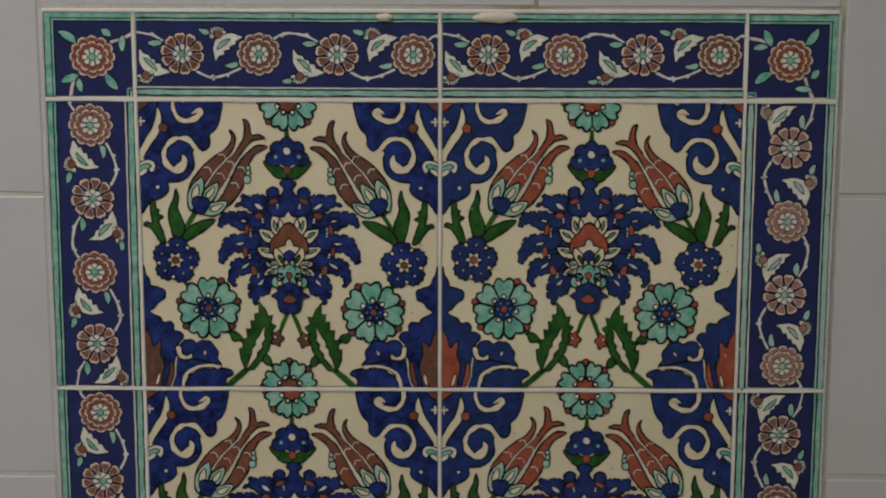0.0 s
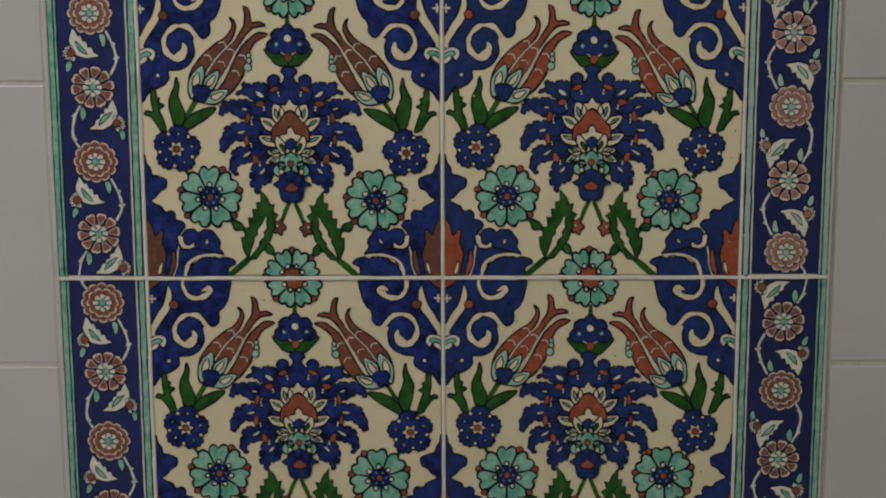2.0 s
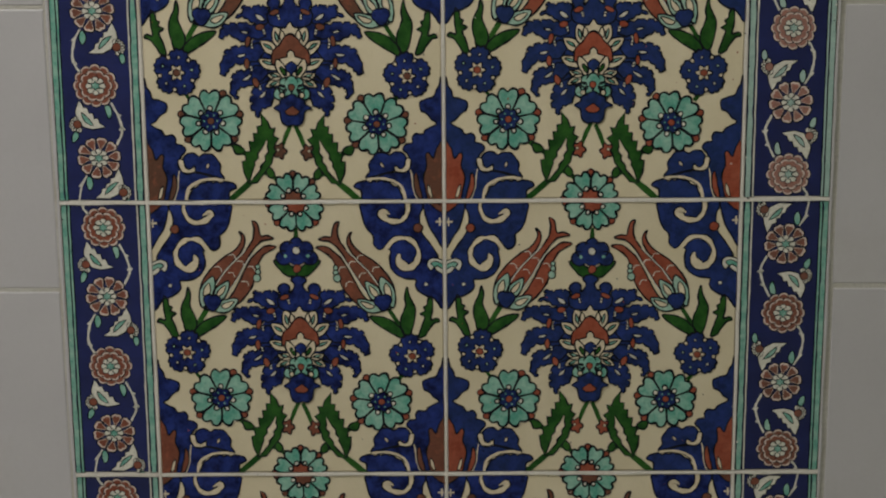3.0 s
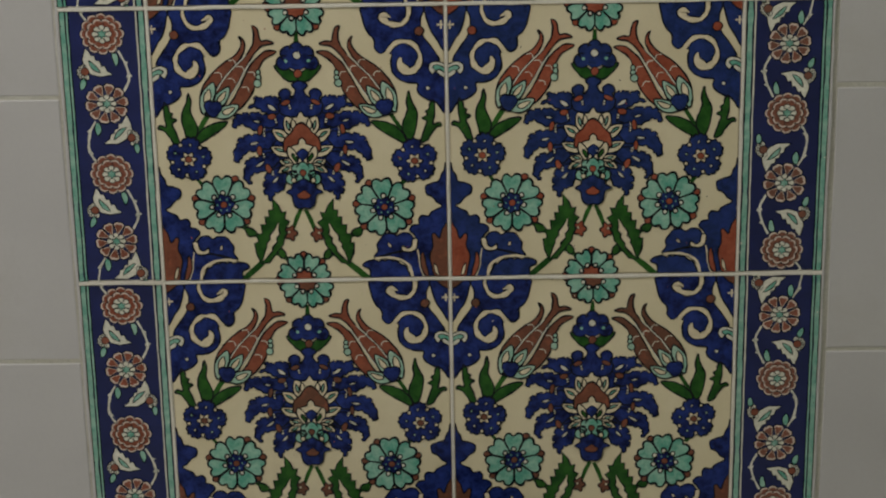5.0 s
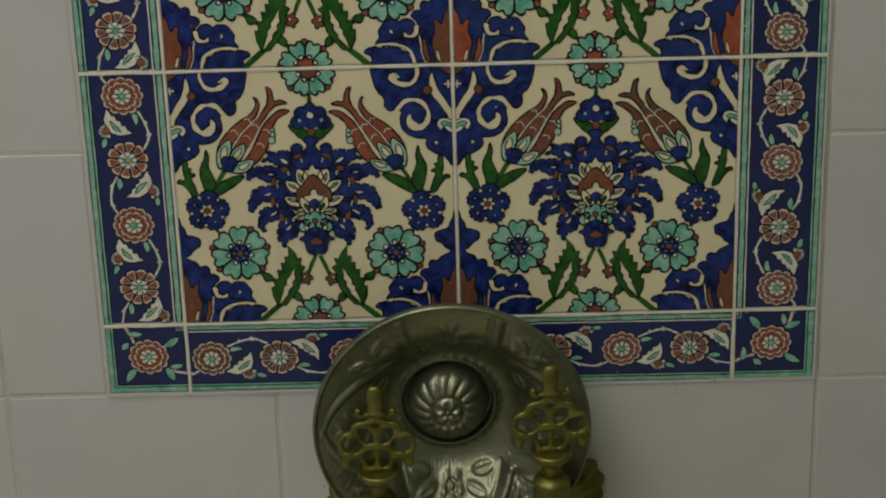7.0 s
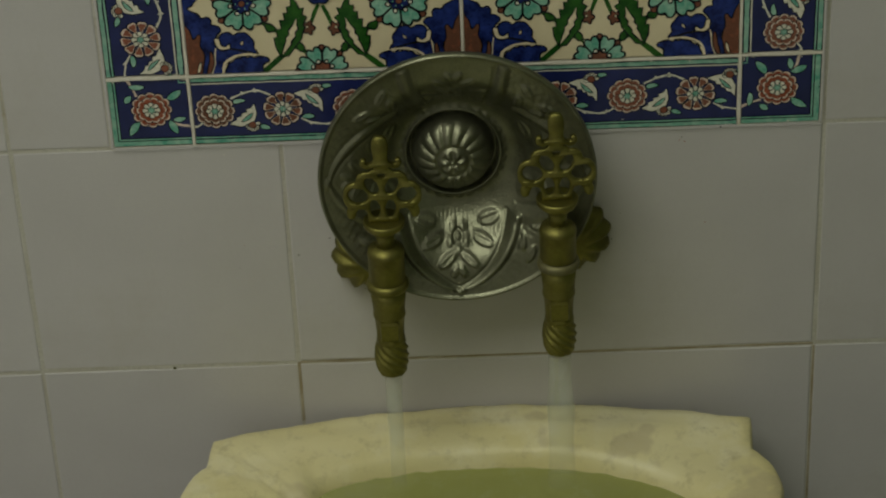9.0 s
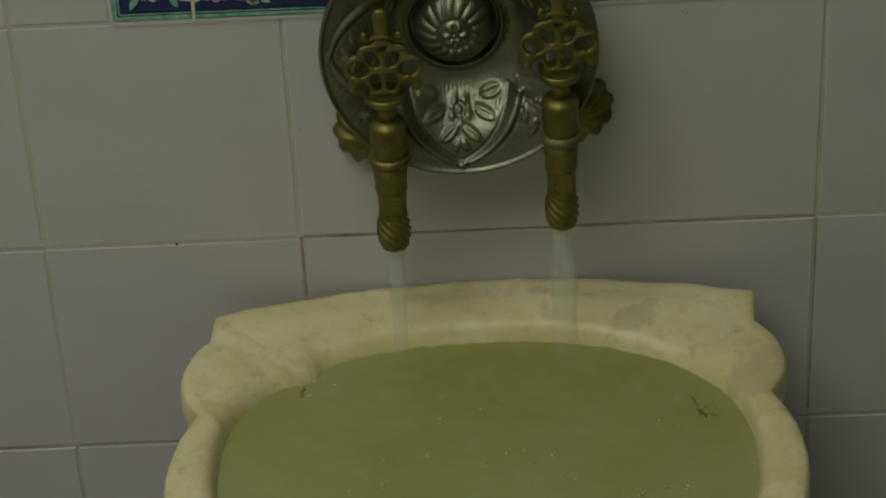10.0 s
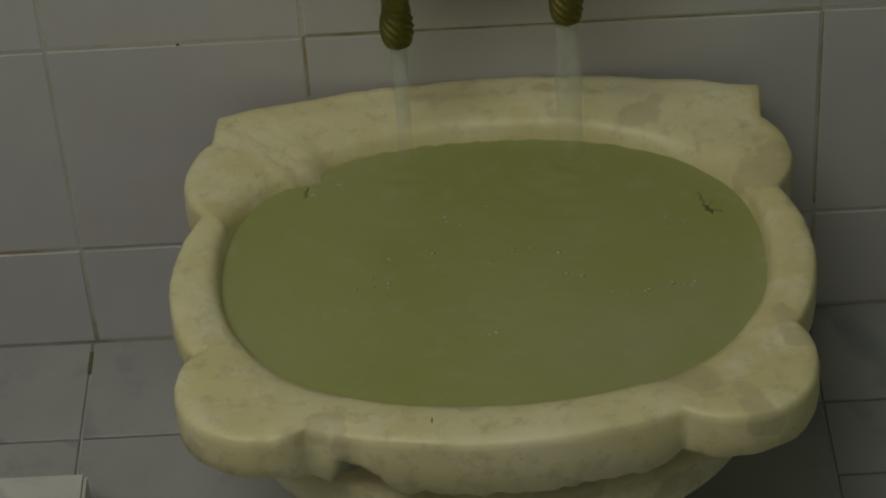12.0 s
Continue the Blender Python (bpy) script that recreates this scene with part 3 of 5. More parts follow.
def build_tap():
    """A tap with its spout's mouth at the origin's x, turned end at z = 0, its body in front of the dish."""
    tap = empty("brass_tap", -0.062, -0.07, 0.336, "aged brass tap with openwork flower handle and twisted spout end, running", "tap", "pair of taps over the basin")
    # spout, ring and twisted mouth, body, neck and dished collar
    spout = [(0.0098, 0.031), (0.0108, 0.0325), (0.0108, 0.0350), (0.0102, 0.0365), (0.0106, 0.045), (0.0112, 0.0545), (0.0121, 0.0555), (0.0122, 0.0575), (0.0116, 0.0590), (0.0124, 0.068), (0.0136, 0.080)]
    part("spout", lathe(bmesh.new(), spout, 32), BRASS, tap)
    # flat raised tongue down the spout's front
    bm = bmesh.new()
    rows = [[bm.verts.new((sx * w, -dep, z)) for sx, w, dep in ((-1, wid + 0.0012, base - 0.0016), (-1, wid, base + 0.0010), (1, wid, base + 0.0010), (1, wid + 0.0012, base - 0.0016))]
            for z, wid, base in ((0.0362, 0.0060, 0.0080), (0.0385, 0.0062, 0.0102), (0.0525, 0.0064, 0.0112), (0.0552, 0.0060, 0.0106))]
    for a, b in zip(rows, rows[1:]):
        for k in range(3):
            bm.faces.new((a[k], a[k + 1], b[k + 1], b[k]))
    bm.faces.new(rows[0][::-1])
    bm.faces.new(rows[-1])
    bmesh.ops.recalc_face_normals(bm, faces=bm.faces)
    part("spout_tongue", bm, BRASS, tap, smooth=False)
    part("ring", lathe(bmesh.new(), [(0.0130, 0.0785), (0.0152, 0.0800), (0.0158, 0.0825), (0.0152, 0.0850), (0.0130, 0.0865)], 32), BRASS, tap)
    bm, rings = bmesh.new(), []
    for i in range(33):
        t = i / 32
        z, r = 0.005 + 0.029 * t, 0.0092 + 0.0031 * math.sin(math.pi * (0.10 + 0.84 * t)) ** 0.75
        amp = 0.0009 * math.sin(math.pi * min(max(t, 0.04), 0.96)) ** 0.6
        rings.append([bm.verts.new(((r + amp * math.cos(8 * a + 26 * t)) * math.cos(a), (r + amp * math.cos(8 * a + 26 * t)) * math.sin(a), z)) for a in (2 * math.pi * k / 90 for k in range(90))])
    for a, b in zip(rings, rings[1:]):
        for k in range(90):
            bm.faces.new((a[k], a[(k + 1) % 90], b[(k + 1) % 90], b[k]))
    bm.faces.new(rings[0][::-1])
    bm.faces.new(rings[-1])
    part("twisted_end", bm, BRASS, tap)
    part("body", lathe(bmesh.new(), [(0.0125, 0.086), (0.0134, 0.088), (0.0134, 0.108), (0.0138, 0.109), (0.0138, 0.1105), (0.0126, 0.114), (0.0090, 0.1155), (0.0078, 0.1165)], 28), BRASS, tap)
    part("neck", lathe(bmesh.new(), [(0.0070, 0.116), (0.0066, 0.122), (0.0072, 0.129)], 20), BRASS, tap)
    part("collar", lathe(bmesh.new(), [(0.0072, 0.1265), (0.0092, 0.1285), (0.0135, 0.1320), (0.0152, 0.1345), (0.0155, 0.1370), (0.0148, 0.1385), (0.0132, 0.1378), (0.0080, 0.1372), (0.0040, 0.1370)], 32), BRASS, tap)
    # pipe back to the wall, with a shell-shaped rosette
    bm = bmesh.new()
    tube(bm, [(0, 0.0, 0.088), (0, 0.03, 0.088), (0, 0.072, 0.086)], 0.0095, 16)
    part("pipe", bm, BRASS, tap)
    # openwork handle: a flat cast fan with drooping lobes, pierced, and a lily on top
    half = [(0, -1), (10.5, -1), (11.2, 5), (12.8, 9.6), (16.4, 10.2), (19.2, 7.8), (20.0, 4.2), (22.6, 2.0), (25.6, 3.4), (26.6, 8.0), (25.4, 12.0),
            (27.8, 16.0), (28.4, 22.0), (27.0, 27.8), (23.2, 31.6), (19.2, 33.0), (17.8, 37.2), (13.6, 40.6), (8.6, 41.2), (5.2, 43.8)]
    holes = [(0, 38.4, 2.8, 2.2, 0), (7.2, 29.4, 4.4, 7.4, -26), (17.6, 21.6, 7.4, 6.4, 24), (5.5, 10.2, 3.7, 7.6, -6)]
    handle = part("handle", cast_plate(half, holes, 0.138, 0.0042), BRASS, tap, "flat openwork brass handle shaped like a fan of petals")
    lily = [(0, 42), (5.4, 42), (5.4, 45.2), (9.2, 43.6), (13.4, 45.0), (15.2, 48.6), (13.2, 52.0), (10.2, 51.0), (10.8, 48.6), (8.4, 47.6), (5.6, 50.0), (5.4, 55.0), (6.0, 61.0), (5.2, 66.8), (2.6, 69.8)]
    part("finial", cast_plate(lily, [], 0.138, 0.0052), BRASS, handle, "lily-shaped brass tip")
    return tap


def build_rosette():
    ob = empty("tap_rosette", -0.076, 0, 0.402, "scallop-edged brass wall rosette half hidden behind the dish", "tap rosette", "pair of brass wall rosettes")
    bm, rings = bmesh.new(), []
    for r, y in ((0.008, 0.020), (0.012, 0.020), (0.020, 0.016), (0.026, 0.010), (0.029, 0.004), (0.029, 0.0)):
        rings.append([bm.verts.new(((r + 0.0016 * math.cos(12 * a) * r / 0.03) * math.cos(a), -y - 0.0022 * math.cos(12 * a) * (0.004 < y < 0.019), (r + 0.0016 * math.cos(12 * a) * r / 0.03) * math.sin(a))) for a in (2 * math.pi * k / 96 for k in range(96))])
    for a, b in zip(rings, rings[1:]):
        for k in range(96):
            bm.faces.new((a[k], a[(k + 1) % 96], b[(k + 1) % 96], b[k]))
    bm.faces.new(rings[0][::-1])
    bm.faces.new(rings[-1])
    bmesh.ops.recalc_face_normals(bm, faces=bm.faces)
    part("shell_plate", bm, BRASS, ob)
    return ob


tap_a = build_tap()
tap_b = copy_thing(tap_a, pose(0.064, -0.072, 0.3505, 0, 0, 0))
# one tap's ring is greyer and less metallic than the rest
GREY_BRASS = surface("greyish_brass", (0.19, 0.182, 0.105), (0.16, 0.145, 0.065), 90, rough=0.55, metal=0.7)
for ob in tap_b.children:
    if ob.name.split(".")[0] == "ring":
        ob.data = ob.data.copy()
        ob.data.materials[0] = GREY_BRASS
rosette_a = build_rosette()
rosette_b = copy_thing(rosette_a, pose(0.077, 0, 0.414, 0, 20, 0))


def build_stream(name, x, y, top, r0, r1, mat, label):
    bm, rings, n = bmesh.new(), [], 20
    for i in range(25):
        t = i / 24
        z = top + (WATER_Z - top) * t
        r = r0 + (r1 - r0) * t
        ring = []
        for k in range(n):
            a = 2 * math.pi * k / n
            q = r * (1 + 0.16 * noise.noise((math.cos(a) * 1.3 + x * 50, math.sin(a) * 1.3, z * 28)))
            ring.append(bm.verts.new((x + q * math.cos(a), y + q * math.sin(a) - 0.006 * t, z)))
        rings.append(ring)
    for a, b in zip(rings, rings[1:]):
        for k in range(n):
            bm.faces.new((a[k], a[(k + 1) % n], b[(k + 1) % n], b[k]))
    me = bpy.data.meshes.new(name)
    bm.normal_update()
    bm.to_mesh(me)
    bm.free()
    me.materials.append(mat)
    me.polygons.foreach_set("use_smooth", [True] * len(me.polygons))
    ob = tagged(new(name, me), label, "water stream")
    ob.visible_shadow = False
    return ob


build_stream("water_stream", -0.062, -0.07, 0.338, 0.0062, 0.0058, STREAM, "thin clear stream of water falling from a tap")
build_stream("water_stream", 0.064, -0.072, 0.351, 0.0085, 0.0110, STREAM_WHITE, "broad aerated stream of water falling from a tap")


# ---- small things ----
def build_step():
    ob = empty("marble_block", -0.549, -0.42, 0.0, "low block of white marble lying on the floor beside the basin", "marble block")
    bm = bmesh.new()
    bmesh.ops.create_cube(bm, size=1.0)
    for v in bm.verts:
        v.co = Vector((v.co.x * 0.447, v.co.y * 0.44, 0.02 + v.co.z * 0.04))
    bmesh.ops.bevel(bm, geom=bm.edges[:], offset=0.003, segments=2, affect="EDGES")
    part("slab", bm, BLOCK_MARBLE, ob, smooth=False)


def build_floaters():
    """Bubbles and foam flecks on the water, and a few dark leaf bits."""
    rnd = random.Random(3)
    bm = bmesh.new()
    spots = [(-0.02, -0.15), (0.03, -0.20), (-0.08, -0.22), (-0.06, -0.19), (0.10, -0.245), (0.13, -0.24), (0.07, -0.23), (-0.12, -0.25), (0.14, -0.17), (0.0, -0.29), (-0.13, -0.11)]
    for x, y in spots:
        for _ in range(rnd.randint(3, 6)):
            r = rnd.uniform(0.0005, 0.0020)
            m = Matrix.Translation((x + rnd.gauss(0, 0.011), y + rnd.gauss(0, 0.007), WATER_Z + 0.0004)) @ Matrix.Diagonal((1, 1, 0.6, 1))
            bmesh.ops.create_icosphere(bm, subdivisions=1, radius=r, matrix=m)
    me = bpy.data.meshes.new("foam_flecks")
    bm.to_mesh(me)
    bm.free()
    me.materials.append(FOAM)
    me.polygons.foreach_set("use_smooth", [True] * len(me.polygons))
    tagged(new("foam_flecks", me), "tiny pale bubbles and foam flecks on the green water", "foam", kind="stuff")
    for x, y, ln, turn, fat, mat in ((0.158, -0.142, 0.017, 100, 1.3, SILT), (0.162, -0.155, 0.013, 120, 2.2, DEBRIS), (0.165, -0.148, 0.009, 40, 0.9, SILT), (0.169, -0.157, 0.008, 150, 1.3, SILT), (-0.139, -0.110, 0.018, 80, 1.6, SILT)):
        bm = bmesh.new()
        tube(bm, [(-ln / 2, 0.0008, -0.0004), (-ln / 4, -0.0012, 0.0002), (0, 0.0006, 0.0001), (ln / 4, -0.0009, 0.0002), (ln / 2, 0.0012, -0.0005)], [0.0003, fat * 0.0008, fat * 0.0010, fat * 0.0007, 0.0002], 7)
        for v in bm.verts:
            v.co.z *= 0.35
        ob = empty("leaf_scrap", x, y, WATER_Z + 0.0003, "dark wet scrap of leaf floating on the water", "leaf", "leaf scraps on the water")
        ob.rotation_euler = (0, 0, radians(turn))
        part("blade", bm, mat, ob)


build_step()
build_floaters()


# ---- painted tile art: flat shapes of pigment, laid on one another in thin coats ----
COAT = 0.00009


class Art:
    """Collects painted shapes on a drawing grid (x right, y down) and turns them into one mesh on the tile's face."""

    def __init__(self, cx, cy, sx, sy, clip=None):
        self.cx, self.cy, self.sx, self.sy, self.clip = cx, cy, sx, sy, clip
        self.v, self.f, self.m, self.count = [], [], [], 0
        self.flip, self.dx, self.dy = None, 0.0, 0.0
        self.k, self.ox, self.oy = 1.0, 0.0, 0.0

    def zoom(self, k=1.0, ox=0.0, oy=0.0):
        """Sets a finer drawing grid for what follows."""
        self.k, self.ox, self.oy = k, ox, oy

    def to(self, p):
        x, y = p[0] * self.k + self.ox, p[1] * self.k + self.oy
        if self.flip is not None:
            x = 2 * self.flip - x
        x, y = x + self.dx, y + self.dy
        x += 1.6 * noise.noise((x * 0.021, y * 0.021, 4.0))
        y += 1.6 * noise.noise((x * 0.021, y * 0.021, 9.0))
        x += 1.3 * noise.noise((x * 0.075, y * 0.075, 2.0))
        y += 1.3 * noise.noise((x * 0.075, y * 0.075, 6.0))
        return x, y

    def cut(self, pts):
        if not self.clip:
            return pts
        x0, y0, x1, y1 = self.clip
        for axis, lim, sign in ((0, x0, 1), (0, x1, -1), (1, y0, 1), (1, y1, -1)):
            out = []
            for a, b in zip(pts, pts[1:] + pts[:1]):
                ia, ib = sign * (a[axis] - lim) >= 0, sign * (b[axis] - lim) >= 0
                if ia:
                    out.append(a)
                if ia != ib:
                    t = (lim - a[axis]) / (b[axis] - a[axis])
                    out.append((a[0] + t * (b[0] - a[0]), a[1] + t * (b[1] - a[1])))
            pts = out
            if len(pts) < 3:
                return []
        return pts

    def put(self, pts, mat, coat, convex=False):
        pts = self.cut(pts)
        if len(pts) < 3:
            return
        base = len(self.v)
        if not convex:
            self.count += 1
        coat += 0.014 * self.count
        w = [((x - self.cx) * self.sx, -coat * COAT, (self.cy - y) * self.sy) for x, y in pts]
        self.v += w
        tris = [tuple(range(len(w)))] if convex else tessellate_polygon([[Vector((a, c, 0)) for a, _, c in w]])
        for t in tris:
            if len(t) > 3:
                self.f.append([base + i for i in t])
            else:
                (ax, _, az), (bx, _, bz), (cx, _, cz) = (w[i] for i in t)
                ccw = (bx - ax) * (cz - az) - (bz - az) * (cx - ax) > 0
                self.f.append([base + i for i in (t if ccw else t[::-1])])
            self.m.append(mat)

    def line(self, pts, width, mat=BLK, coat=1.0, closed=False, done=False):
        pts = pts if done else [self.to(p) for p in pts]
        n, left, right = len(pts), [], []
        for k in range(n):
            a = pts[k - 1] if (closed or k) else pts[k]
            b = pts[(k + 1) % n] if (closed or k < n - 1) else pts[k]
            dx, dy = b[0] - a[0], b[1] - a[1]
            d = math.hypot(dx, dy) or 1.0
            w = width[k] if isinstance(width, (list, tuple)) else width
            w *= 0.5 * (0.95 + 0.55 * noise.noise((pts[k][0] * 0.05, pts[k][1] * 0.05, 7.0)))
            left.append((pts[k][0] - dy / d * w, pts[k][1] + dx / d * w))
            right.append((pts[k][0] + dy / d * w, pts[k][1] - dx / d * w))
        for k in range(n if closed else n - 1):
            j = (k + 1) % n
            self.put([left[k], left[j], right[j], right[k]], mat, coat, True)

    def shape(self, pts, mat, coat, edge=4.8, edge_mat=BLK):
        pts = [self.to(p) for p in pts]
        self.put(pts, mat, coat)
        if edge:
            self.line(pts, edge, edge_mat, coat + 0.5, True, True)

    def mesh(self, name):
        return mesh_from(name, self.v, self.f, ART, self.m)


def serrated(pts, d):
    """Pushes every other point outward, for a toothed edge."""
    n = len(pts)
    area = sum(pts[k][0] * pts[(k + 1) % n][1] - pts[(k + 1) % n][0] * pts[k][1] for k in range(n))
    s, out = (1 if area > 0 else -1), []
    for k, (x, y) in enumerate(pts):
        ex, ey = pts[(k + 1) % n][0] - pts[k - 1][0], pts[(k + 1) % n][1] - pts[k - 1][1]
        q = s * (d if k % 2 else -0.3 * d) / (math.hypot(ex, ey) or 1)
        out.append((x + ey * q, y - ex * q))
    return out


def arc(c, r, a0, a1, n=14, r1=None):
    r1 = r if r1 is None else r1
    return [(c[0] + (r + (r1 - r) * k / n) * math.cos(radians(a0 + (a1 - a0) * k / n)), c[1] + (r + (r1 - r) * k / n) * math.sin(radians(a0 + (a1 - a0) * k / n))) for k in range(n + 1)]


def disc(a, c, r, mat, coat, edge=4.4, n=18, ry=None):
    a.shape([(c[0] + r * math.cos(2 * math.pi * k / n), c[1] + (ry or r) * math.sin(2 * math.pi * k / n)) for k in range(n)], mat, coat, edge)


def bend(p0, p1, bow, n=16):
    """A curve from p0 to p1 that bows to one side."""
    mx, my = (p0[0] + p1[0]) / 2 - (p1[1] - p0[1]) * bow, (p0[1] + p1[1]) / 2 + (p1[0] - p0[0]) * bow
    return [((1 - t) ** 2 * p0[0] + 2 * t * (1 - t) * mx + t * t * p1[0], (1 - t) ** 2 * p0[1] + 2 * t * (1 - t) * my + t * t * p1[1]) for t in (k / n for k in range(n + 1))]


def leaf(a, p0, p1, w, mat, coat, bow=0.0, teeth=0, depth=0.4, edge=4.8, fat=0.5, n=24, sides=(1, 1)):
    """A pointed leaf or feather from p0 to p1, w wide, widest at fat along it, with teeth on its sides."""
    c = bend(p0, p1, bow, n)
    left, right = [], []
    for k, (x, y) in enumerate(c):
        q, r = c[max(k - 1, 0)], c[min(k + 1, n)]
        d = math.hypot(r[0] - q[0], r[1] - q[1]) or 1
        t = k / n
        u = 0.5 * t / fat if t < fat else 0.5 + 0.5 * (t - fat) / (1 - fat)
        prof = math.sin(math.pi * u) ** 0.8 * w / 2
        tooth = ((t * teeth) % 1.0) * depth if teeth else 0.0
        for s, lst, on in ((1, left, sides[0]), (-1, right, sides[1])):
            h = prof * (1 - depth * 0.5 * on * bool(teeth) + tooth * on) * s
            lst.append((x - (r[1] - q[1]) / d * h, y + (r[0] - q[0]) / d * h))
    a.shape(left + right[::-1][1:], mat, coat, edge)


def rosette(a, c, R, n=8, turn=0.0, eye=BLU):
    """A turquoise rosette with heart-shaped petals, an eye ringed by dots, and red berries at its rim."""
    for k in range(n):
        b = 2 * math.pi * (k + turn + 0.5) / n
        if k % 3 != 1:
            disc(a, (c[0] + R * 0.96 * math.cos(b), c[1] + R * 0.96 * math.sin(b)), R * 0.12, REDD, 3, 4, 10)
    for k in range(n):
        b = 2 * math.pi * (k + turn) / n
        pts = []
        for j in range(19):
            s = -1 + 2 * j / 18
            r = R * (1.0 - 0.20 * max(0.0, abs(s) - 0.50) ** 2 / 0.2 - 0.11 * math.exp(-(s / 0.2) ** 2))
            ang = b + s * math.pi / n
            pts.append((c[0] + r * math.cos(ang), c[1] + r * math.sin(ang)))
        for e in (0.94, -0.94):
            pts.append((c[0] + R * 0.24 * math.cos(b + e * math.pi / n), c[1] + R * 0.24 * math.sin(b + e * math.pi / n)))
        a.shape(pts, TEA, 4, 6.4)
    for k in range(n):
        b = 2 * math.pi * (k + turn) / n
        disc(a, (c[0] + R * 0.40 * math.cos(b), c[1] + R * 0.40 * math.sin(b)), R * 0.085, PAL, 5.2, 4.8, 10)
    a.shape([(c[0] + R * (0.33 + 0.035 * math.cos(n * t)) * math.cos(t), c[1] + R * (0.33 + 0.035 * math.cos(n * t)) * math.sin(t)) for t in (2 * math.pi * k / 56 for k in range(56))], eye, 6, 4.5)
    if eye == BLU:
        disc(a, c, R * 0.115, REDD, 7.2, 2.5, 12)
        for k in range(6):
            b = 2 * math.pi * k / 6
            disc(a, (c[0] + R * 0.21 * math.cos(b), c[1] + R * 0.21 * math.sin(b)), R * 0.03, TEA, 7.2, 0, 6)


def blossom(a, c, R):
    """A small blue flower with five scalloped lobes, pale notches between them and a pale starry eye."""
    rim = lambda t: R * (0.66 + 0.32 * abs(math.cos(2.5 * t + 0.4)) ** 0.42 + 0.032 * math.cos(25 * t + 1))
    a.shape([(c[0] + rim(t) * math.cos(t), c[1] + rim(t) * math.sin(t)) for t in (2 * math.pi * k / 150 for k in range(150))], BLU, 4, 5)
    for k in range(5):
        t = 2 * math.pi * (k + 0.5) / 5 - 0.16
        disc(a, (c[0] + R * 0.72 * math.cos(t), c[1] + R * 0.72 * math.sin(t)), R * 0.095, CRM, 5, 4.2, 10)
        t += math.pi / 5
        disc(a, (c[0] + R * 0.64 * math.cos(t), c[1] + R * 0.64 * math.sin(t)), R * 0.065, PAL if k % 2 else MNT, 5, 3.4, 8)
    a.shape([(c[0] + R * (0.29 + 0.07 * math.cos(6 * t)) * math.cos(t), c[1] + R * (0.29 + 0.07 * math.cos(6 * t)) * math.sin(t)) for t in (2 * math.pi * k / 48 for k in range(48))], CRM, 5, 4)
    disc(a, c, R * 0.16, REDD, 6, 3, 10)


def tulip(a):
    """A slender tulip leaning outward, its petals parted by pale lines, in a pale green cup."""
    a.zoom(0.529, 15.9, 15.9)
    a.shape(smooth([(300, 590), (288, 520), (302, 460), (345, 395), (420, 325), (480, 285), (510, 250), (525, 215), (515, 182), (536, 202), (542, 240), (520, 290), (470, 350), (400, 430), (365, 480), (340, 540)], 5), REDD, 2.6)
    a.shape(smooth([(400, 600), (450, 540), (490, 480), (530, 400), (570, 330), (610, 290), (655, 260), (708, 265), (665, 290), (630, 320), (604, 370), (588, 430), (572, 480), (540, 530), (490, 580), (440, 610)], 5), REDD, 2.8)
    a.shape(smooth([(350, 560), (375, 480), (430, 400), (500, 330), (555, 270), (585, 220), (592, 170), (583, 125), (610, 140), (620, 180), (628, 206), (660, 205), (694, 222), (640, 232), (610, 252), (570, 300), (530, 370), (490, 440), (440, 510), (400, 570)], 5), REDD, 3.4)
    a.line(smooth([(372, 482), (430, 398), (500, 326), (545, 280)], 6, False), 3.2, PAL, 4.4)
    a.line(smooth([(438, 520), (492, 442), (535, 366), (580, 300)], 6, False), 3.2, PAL, 4.4)
    for x, y in ((392, 376), (472, 310), (515, 345), (464, 408), (572, 376), (535, 456)):
        a.line([(x - 20, y - 2), (x + 4, y - 3), (x + 13, y + 6), (x + 18, y + 24)], 2.6, PAL, 4.4)
    for out, inn in (([(300, 598), (288, 540), (302, 478), (362, 425), (374, 480), (360, 530), (338, 562)], [(308, 532), (314, 492), (338, 462), (348, 500), (332, 534)]),
                     ([(362, 532), (376, 490), (446, 450), (442, 500), (416, 546), (388, 556)], [(378, 528), (392, 500), (428, 474), (420, 510), (398, 534)]),
                     ([(378, 572), (430, 554), (492, 550), (470, 600), (420, 626), (366, 618), (310, 600)], [(402, 588), (432, 570), (474, 564), (448, 594), (418, 604)])):
        a.shape(smooth(out, 5), MNT, 5.0)
        a.shape(smooth(inn, 5), CRM, 5.8, 3.6)
    for x, y, r in ((340, 556, 32), (368, 560, 34), (352, 582, 32)):
        disc(a, (x, y), r, BLU, 7, 4.5, 16)
    disc(a, (354, 568), 36, BLU, 7.8, 0, 16)
    for x, y, r in ((606, 376, 13), (606, 402, 14), (599, 434, 21)):
        disc(a, (x, y), r, MNT, 4.6, 3.6, 12)
    a.zoom()


